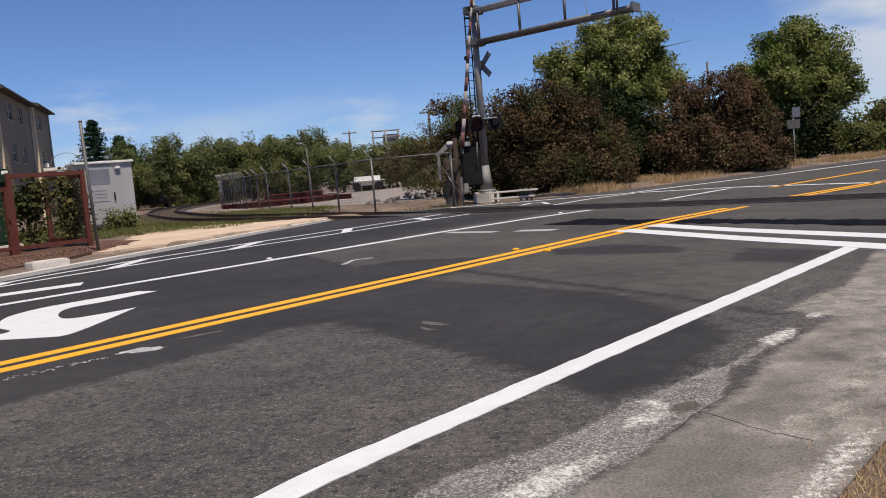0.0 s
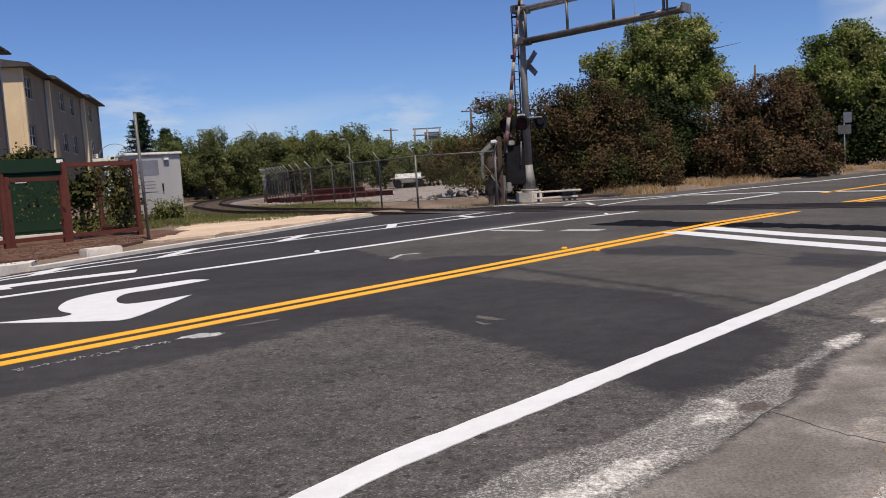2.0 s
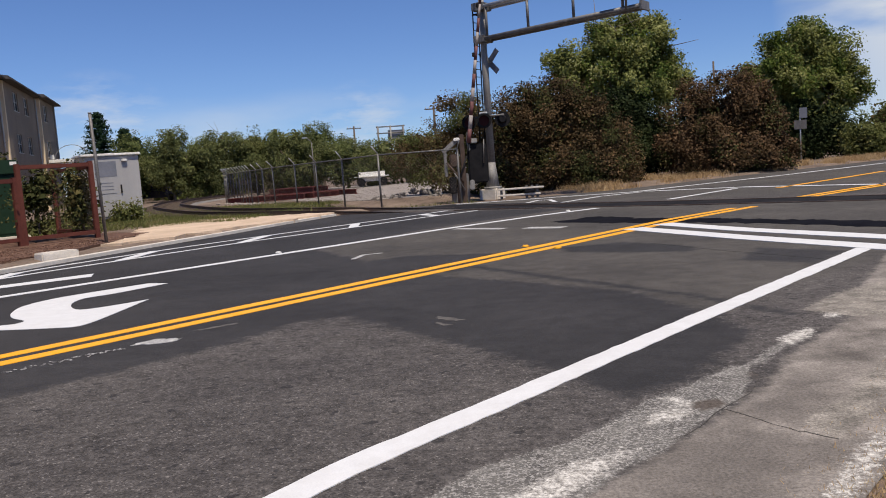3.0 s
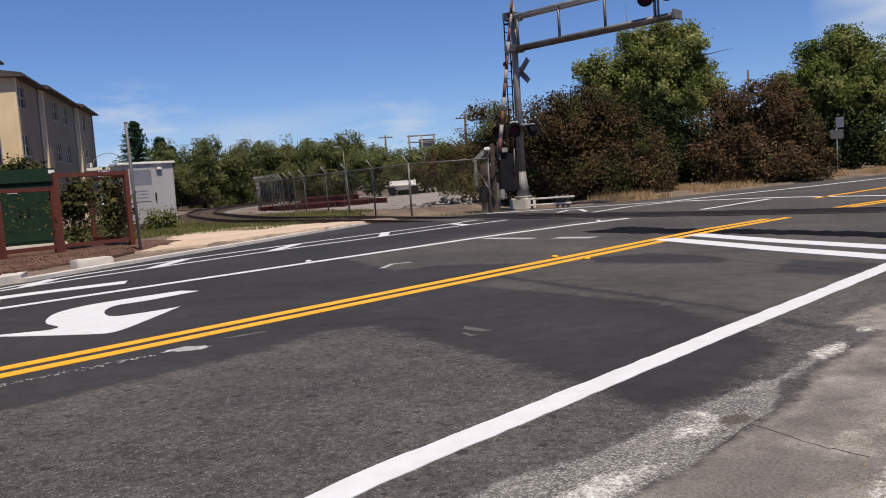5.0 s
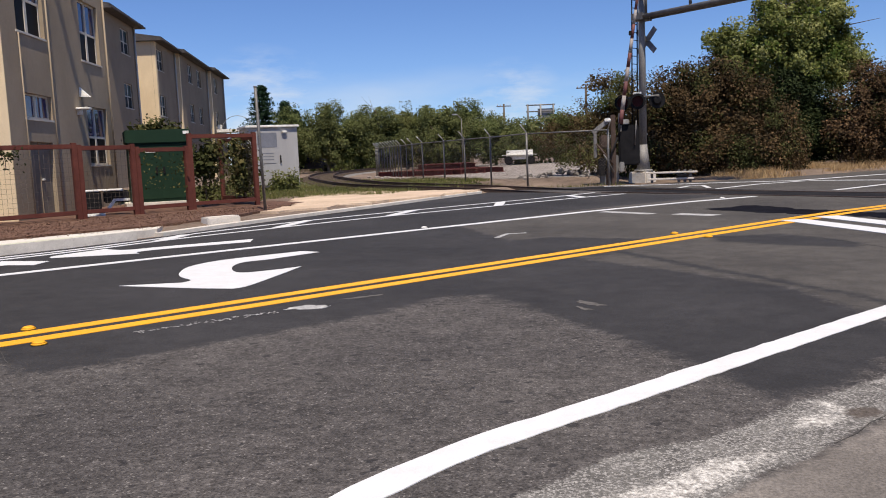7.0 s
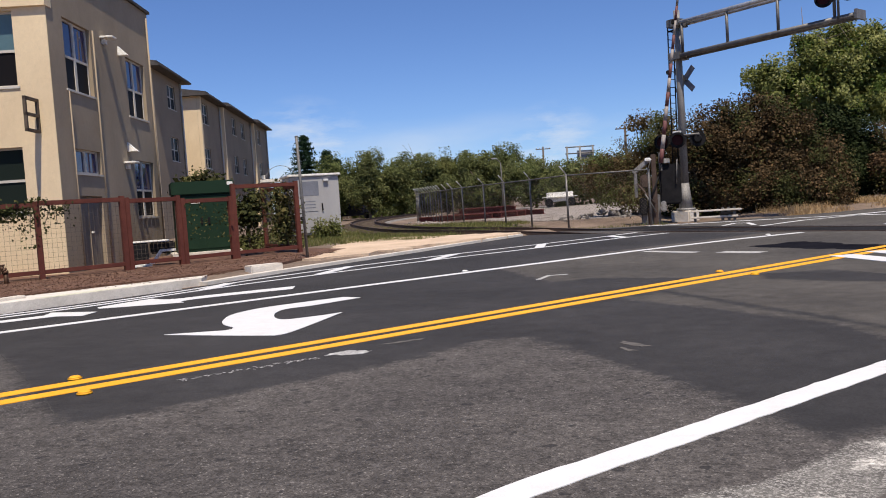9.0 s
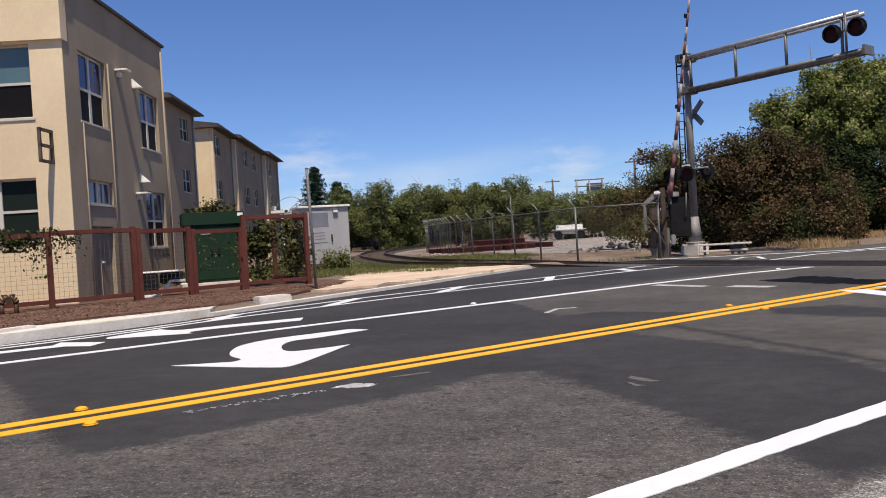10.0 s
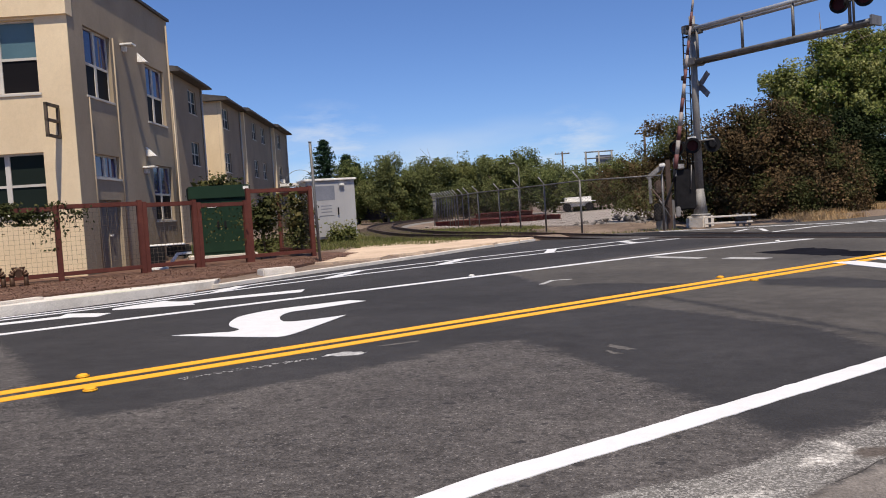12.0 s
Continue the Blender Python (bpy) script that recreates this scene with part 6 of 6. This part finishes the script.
p, d = cloud(rg2, [(x, 80 + rng.uniform(-3, 3), 0.9, 2.6, 1.2, 1.1) for x in range(-42, 14, 3)] + [(x, 100 + rng.uniform(-3, 3), 2.4, 4.5, 1.6, 2.4) for x in range(-60, 70, 5)], 34000, 300, 0.55, 0.5, 0.0)
leaves("crown", p, d, 0.2, L_far, hd)


def conifer(at, h, w, seed):
    rg3 = np.random.RandomState(seed)
    ob = thing("conifer", at, 0, "dark layered conifer far behind the building", "tree", "far conifers")
    part("trunk", tubeb((0, 0, -0.2), (0, 0, h), 0.3, 0.04), M_bark, ob)
    P, Dn = [], []
    for z in np.arange(h * 0.25, h, h * 0.055):
        r = w * (1 - z / h) ** 0.8 + 0.15
        for a in np.arange(0, 6.28, 0.7):
            a += rg3.uniform(-0.3, 0.3)
            L = r * rg3.uniform(0.6, 1.15)
            t = rg3.uniform(0.15, 1, 90)
            P.append(np.stack([np.cos(a) * L * t, np.sin(a) * L * t, z - 0.25 * L * t + 0.15 * L * t * t], 1) + rg3.normal(0, 0.16, (90, 3)))
            Dn.append(np.tile([0, 0, 1.0], (90, 1)))
    leaves("crown", np.concatenate(P), np.concatenate(Dn), 0.16, L_pine, ob, "", 0.4)


conifer((-41.6, 103.5, 0), 11.3, 5.2, 5)
conifer((-38.3, 103, 0), 9.0, 4.2, 6)
conifer((-36.3, 101, 0), 7.6, 3.6, 7)


# grass, straw and weeds
def blades(name, places, h, w, mat, label, seed):
    """Tufts of thin upright blades."""
    rg3 = np.random.RandomState(seed)
    n = len(places)
    p = np.asarray(places)
    a = rg3.uniform(0, 6.28, n)
    hh = h * rg3.uniform(0.4, 1.2, n)
    lean = rg3.normal(0, 0.45, (n, 2)) * hh[:, None]
    ux, uy = np.cos(a) * w, np.sin(a) * w
    v0 = p - np.stack([ux, uy, np.zeros(n)], 1)
    v1 = p + np.stack([ux, uy, np.zeros(n)], 1)
    v2 = p + np.stack([lean[:, 0], lean[:, 1], hh], 1)
    vs = np.stack([v0, v1, v2], 1).reshape(-1, 3)
    me = bpy.data.meshes.new(name)
    me.from_pydata(vs.tolist(), [], np.arange(3 * n).reshape(-1, 3).tolist())
    me.materials.append(mat)
    return tagged(new(name, me), label, "grass", kind="stuff")


def scatter(n, seed, x0, x1, y0, y1, keep):
    rg3 = random.Random(seed)
    out, tufts = [], []
    for _ in range(n // 12):
        x, y = rg3.uniform(x0, x1), rg3.uniform(y0, y1)
        if not keep(x, y):
            continue
        for _ in range(12):
            xx, yy = x + rg3.gauss(0, 0.16), y + rg3.gauss(0, 0.16)
            out.append((xx, yy, land(xx, yy) - 0.01))
    return out


def sn(x, y):
    return x * 0.667 + y * 0.745, x * -0.745 + y * 0.667


def on_bank(x, y):
    s, n = sn(x, y)
    return s > 26 and n > 9 and 0.3 < road_gap(s, n) < 4.5 and not in_road(s, n) and noise.noise(Vector((x * 0.55, y * 0.55, 3.0))) > 0.02


def by_case(x, y):
    s, n = sn(x, y)
    return not in_road(s, n) and road_gap(s, n) > 2.4 and math.hypot(x + 13, y - 31) < 10 and y > 24


def by_fence(x, y):
    s, n = sn(x, y)
    return not in_road(s, n) and 0.8 < road_gap(s, n) < 4.5 and x < 1.5


blades("dry_grass", scatter(150000, 1, 4, 30, 27, 52, on_bank), 0.27, 0.012, M_straw, "dead straw-coloured grass on the road bank", 1)
blades("weeds", scatter(80000, 2, -22, -4, 23, 46, by_case), 0.15, 0.013, M_weed, "green weeds and grass round the signal case", 2)
blades("weeds", scatter(9000, 3, -14, 1.5, 29, 52, by_fence), 0.16, 0.014, M_weed, "patchy weeds along the yard fence", 3)
blades("verge_straw", scatter(70000, 4, 0.8, 2.9, 1.9, 3.9, lambda x, y: -0.6 < sn(x, y)[1] < 0.7 + 0.08 * math.sin(9 * sn(x, y)[0])), 0.035, 0.004, M_straw, "dry straw litter on the verge", 4)
# tall weeds by the case
rg2 = np.random.RandomState(31)
for x, y, w in ((-11.6, 30.1, 0.24), (-11.2, 30.35, 0.2), (-10.0, 23.0, 0.4), (-10.8, 24.0, 0.5)):
    wd = thing("tall_weed", (x, y, land(x, y)), 0, "leafy green weed clump", "weed", "weed clumps")
    p, d = cloud(rg2, [(0, 0, 0.3, w, w, 0.35)], 700, 18, 0.14, 0.4, 0.0)
    leaves("crown", p, d, 0.055, M_weed, wd)

# rubble heap by the yard fence
rng = random.Random(21)
for i in range(80):
    x, y = -0.9 + rng.gauss(0, 1.5), 37.2 + rng.gauss(0, 1.2)
    s = rng.uniform(0.05, 0.19)
    bm = bmesh.new()
    bmesh.ops.create_icosphere(bm, subdivisions=1, radius=s)
    for v in bm.verts:
        v.co *= rng.uniform(0.55, 1.25)
        v.co.z *= 0.55
    st = mesh_ob("rubble_stone", bm, M_stone)
    st.matrix_world = pose(x, y, 0.06 + max(0, 0.45 - 0.3 * abs(x + 1)) * rng.uniform(0.1, 0.7), rng.uniform(0, 90), 0, rng.uniform(0, 360))
    tagged(st, "broken grey concrete rubble", "rubble", "rubble heap")

# pale broken stones along the foot of the yard fence
rng = random.Random(33)
for i in range(60):
    u = rng.random()
    s = rng.uniform(0.06, 0.16)
    bm = bmesh.new()
    bmesh.ops.create_icosphere(bm, subdivisions=1, radius=s)
    for v in bm.verts:
        v.co *= rng.uniform(0.6, 1.2)
        v.co.z *= 0.6
    st = mesh_ob("rubble_stone", bm, M_yard)
    st.matrix_world = pose(-12.6 + 5.4 * u + rng.gauss(0, 0.3), 47.6 - 9.4 * u + rng.gauss(0, 0.3), 0.1, 0, 0, rng.uniform(0, 360))
    tagged(st, "pale broken concrete by the yard fence", "rubble", "stones along the fence")

# loose bark chips on the bed
rg2 = np.random.RandomState(61)
P = []
while len(P) < 10000:
    s_, n_ = rg2.uniform(-4, 12), rg2.uniform(14.4, 19)
    q = rd(s_, n_)
    if -13 < q.x < -7.3 and q.y < 22.5 and n_ > 14.4 + max(0, s_ - 5) * 0.45:
        P.append((q.x, q.y, 0.125))
ch2 = leaves("bark_chips", np.array(P) + rg2.normal(0, 0.004, (10000, 3)), np.tile([0, 0, 1.6], (10000, 1)), 0.018, M_chip, None, "loose red-brown bark chips on the bed", 0.45)
tagged(ch2, "", "bark chips", "", "stuff")

# vines on the fence and shrubs between fence and cabinet
def vine(a, b, n, h0, h1, label, seed, size=0.036, sag=0.25, stems=6):
    rg3 = np.random.RandomState(seed)
    a, b = np.array(a), np.array(b)
    ob = thing("vine", (0, 0, 0), 0, label, "vine", "vines on the fence")
    t = rg3.beta(1.2, 1.2, n)
    p = a[None] + (b - a)[None] * t[:, None]
    z = h1 - rg3.exponential(sag, n)
    z = np.clip(z + 0.12 * np.sin(t * 19), h0, h1 + 0.15)
    P = np.stack([p[:, 0] + rg3.normal(0, 0.06, n), p[:, 1] + rg3.normal(0, 0.06, n), z], 1)
    leaves("foliage", P, np.tile([0.5, -0.6, 0.5], (n, 1)), size, L_vine, ob)
    for k in range(stems):
        bm = bmesh.new()
        u = rg3.uniform(0, 1)
        v = u + rg3.uniform(-0.15, 0.15)
        q0, q1 = a + (b - a) * u, a + (b - a) * v
        tube(bm, (*q0, rg3.uniform(h0, h1)), (*q1, h1 + rg3.uniform(-0.15, 0.08)), 0.008, None, 5)
        part("stem", bm, M_bark, ob)


vine((-13.8, 12.85), (-12.3, 14.6), 3200, 1.36, 1.7, "thick trailing vine along the top of the fence", 1, sag=0.12)
vine((-14.0, 12.6), (-12.9, 13.9), 1500, 0.7, 1.62, "vine strands hanging over the fence panel", 6, sag=0.32, stems=5)
vine((-12.3, 14.6), (-11.9, 15.0), 260, 0.8, 1.66, "vine tendrils round a fence post", 7, sag=0.3, stems=3)
vine((-13.2, 13.6), (-11.6, 15.5), 900, 1.2, 1.72, "thin end of the vine along the fence rail", 5, sag=0.1, stems=3)
vine((-13.3, 13.45), (-12.9, 13.95), 420, 0.75, 1.7, "vine tendrils hanging down beside a fence post", 2, sag=0.35, stems=3)
vine((-15.2, 10.9), (-13.4, 13.3), 700, 0.8, 1.5, "loose vine strands over the fence panel", 3, sag=0.3, stems=4)
vine((-10.2, 17.7), (-9.55, 18.7), 130, 0.7, 1.45, "thin vine on the gate panel", 4, sag=0.4, stems=0)
plant("garden_shrub", (-9.75, 20.1, 0.1), [(0, 0, 1.0, 0.3, 0.3, 0.8), (0.12, 0.1, 1.45, 0.3, 0.25, 0.35)], 800, 0.042, L_vine, "climbing shrub behind the fence frame", "shrub", 40, 0.19, 0.03, 0.2, 51)
plant("garden_shrub", (-8.95, 20.75, 0.1), [(0, 0, 0.9, 0.24, 0.24, 0.75), (-0.05, 0, 1.5, 0.28, 0.2, 0.25)], 700, 0.042, L_vine, "dark climbing shrub behind the fence frame", "shrub", 34, 0.19, 0.03, 0.2, 52)
plant("garden_shrub", (-13.75, 12.3, 0.1), [(0, 0, 0.5, 0.5, 0.35, 0.45), (0.3, 0.35, 0.4, 0.35, 0.3, 0.35), (-0.4, -0.2, 0.8, 0.4, 0.3, 0.4)], 2600, 0.045, L_weedy, "leafy green and straw shrub at the foot of the fence", "shrub", 40, 0.15, 0.03, 0.2, 54)
plant("garden_shrub", (-13.0, 23.4, 0.1), [(0, 0, 2.1, 0.7, 0.6, 0.5), (0.2, 0, 1.2, 0.6, 0.5, 0.8)], 2600, 0.06, L_vine, "leafy shrub behind the green cabinet", "shrub", 30, 0.18, 0.04, 0.4, 53)
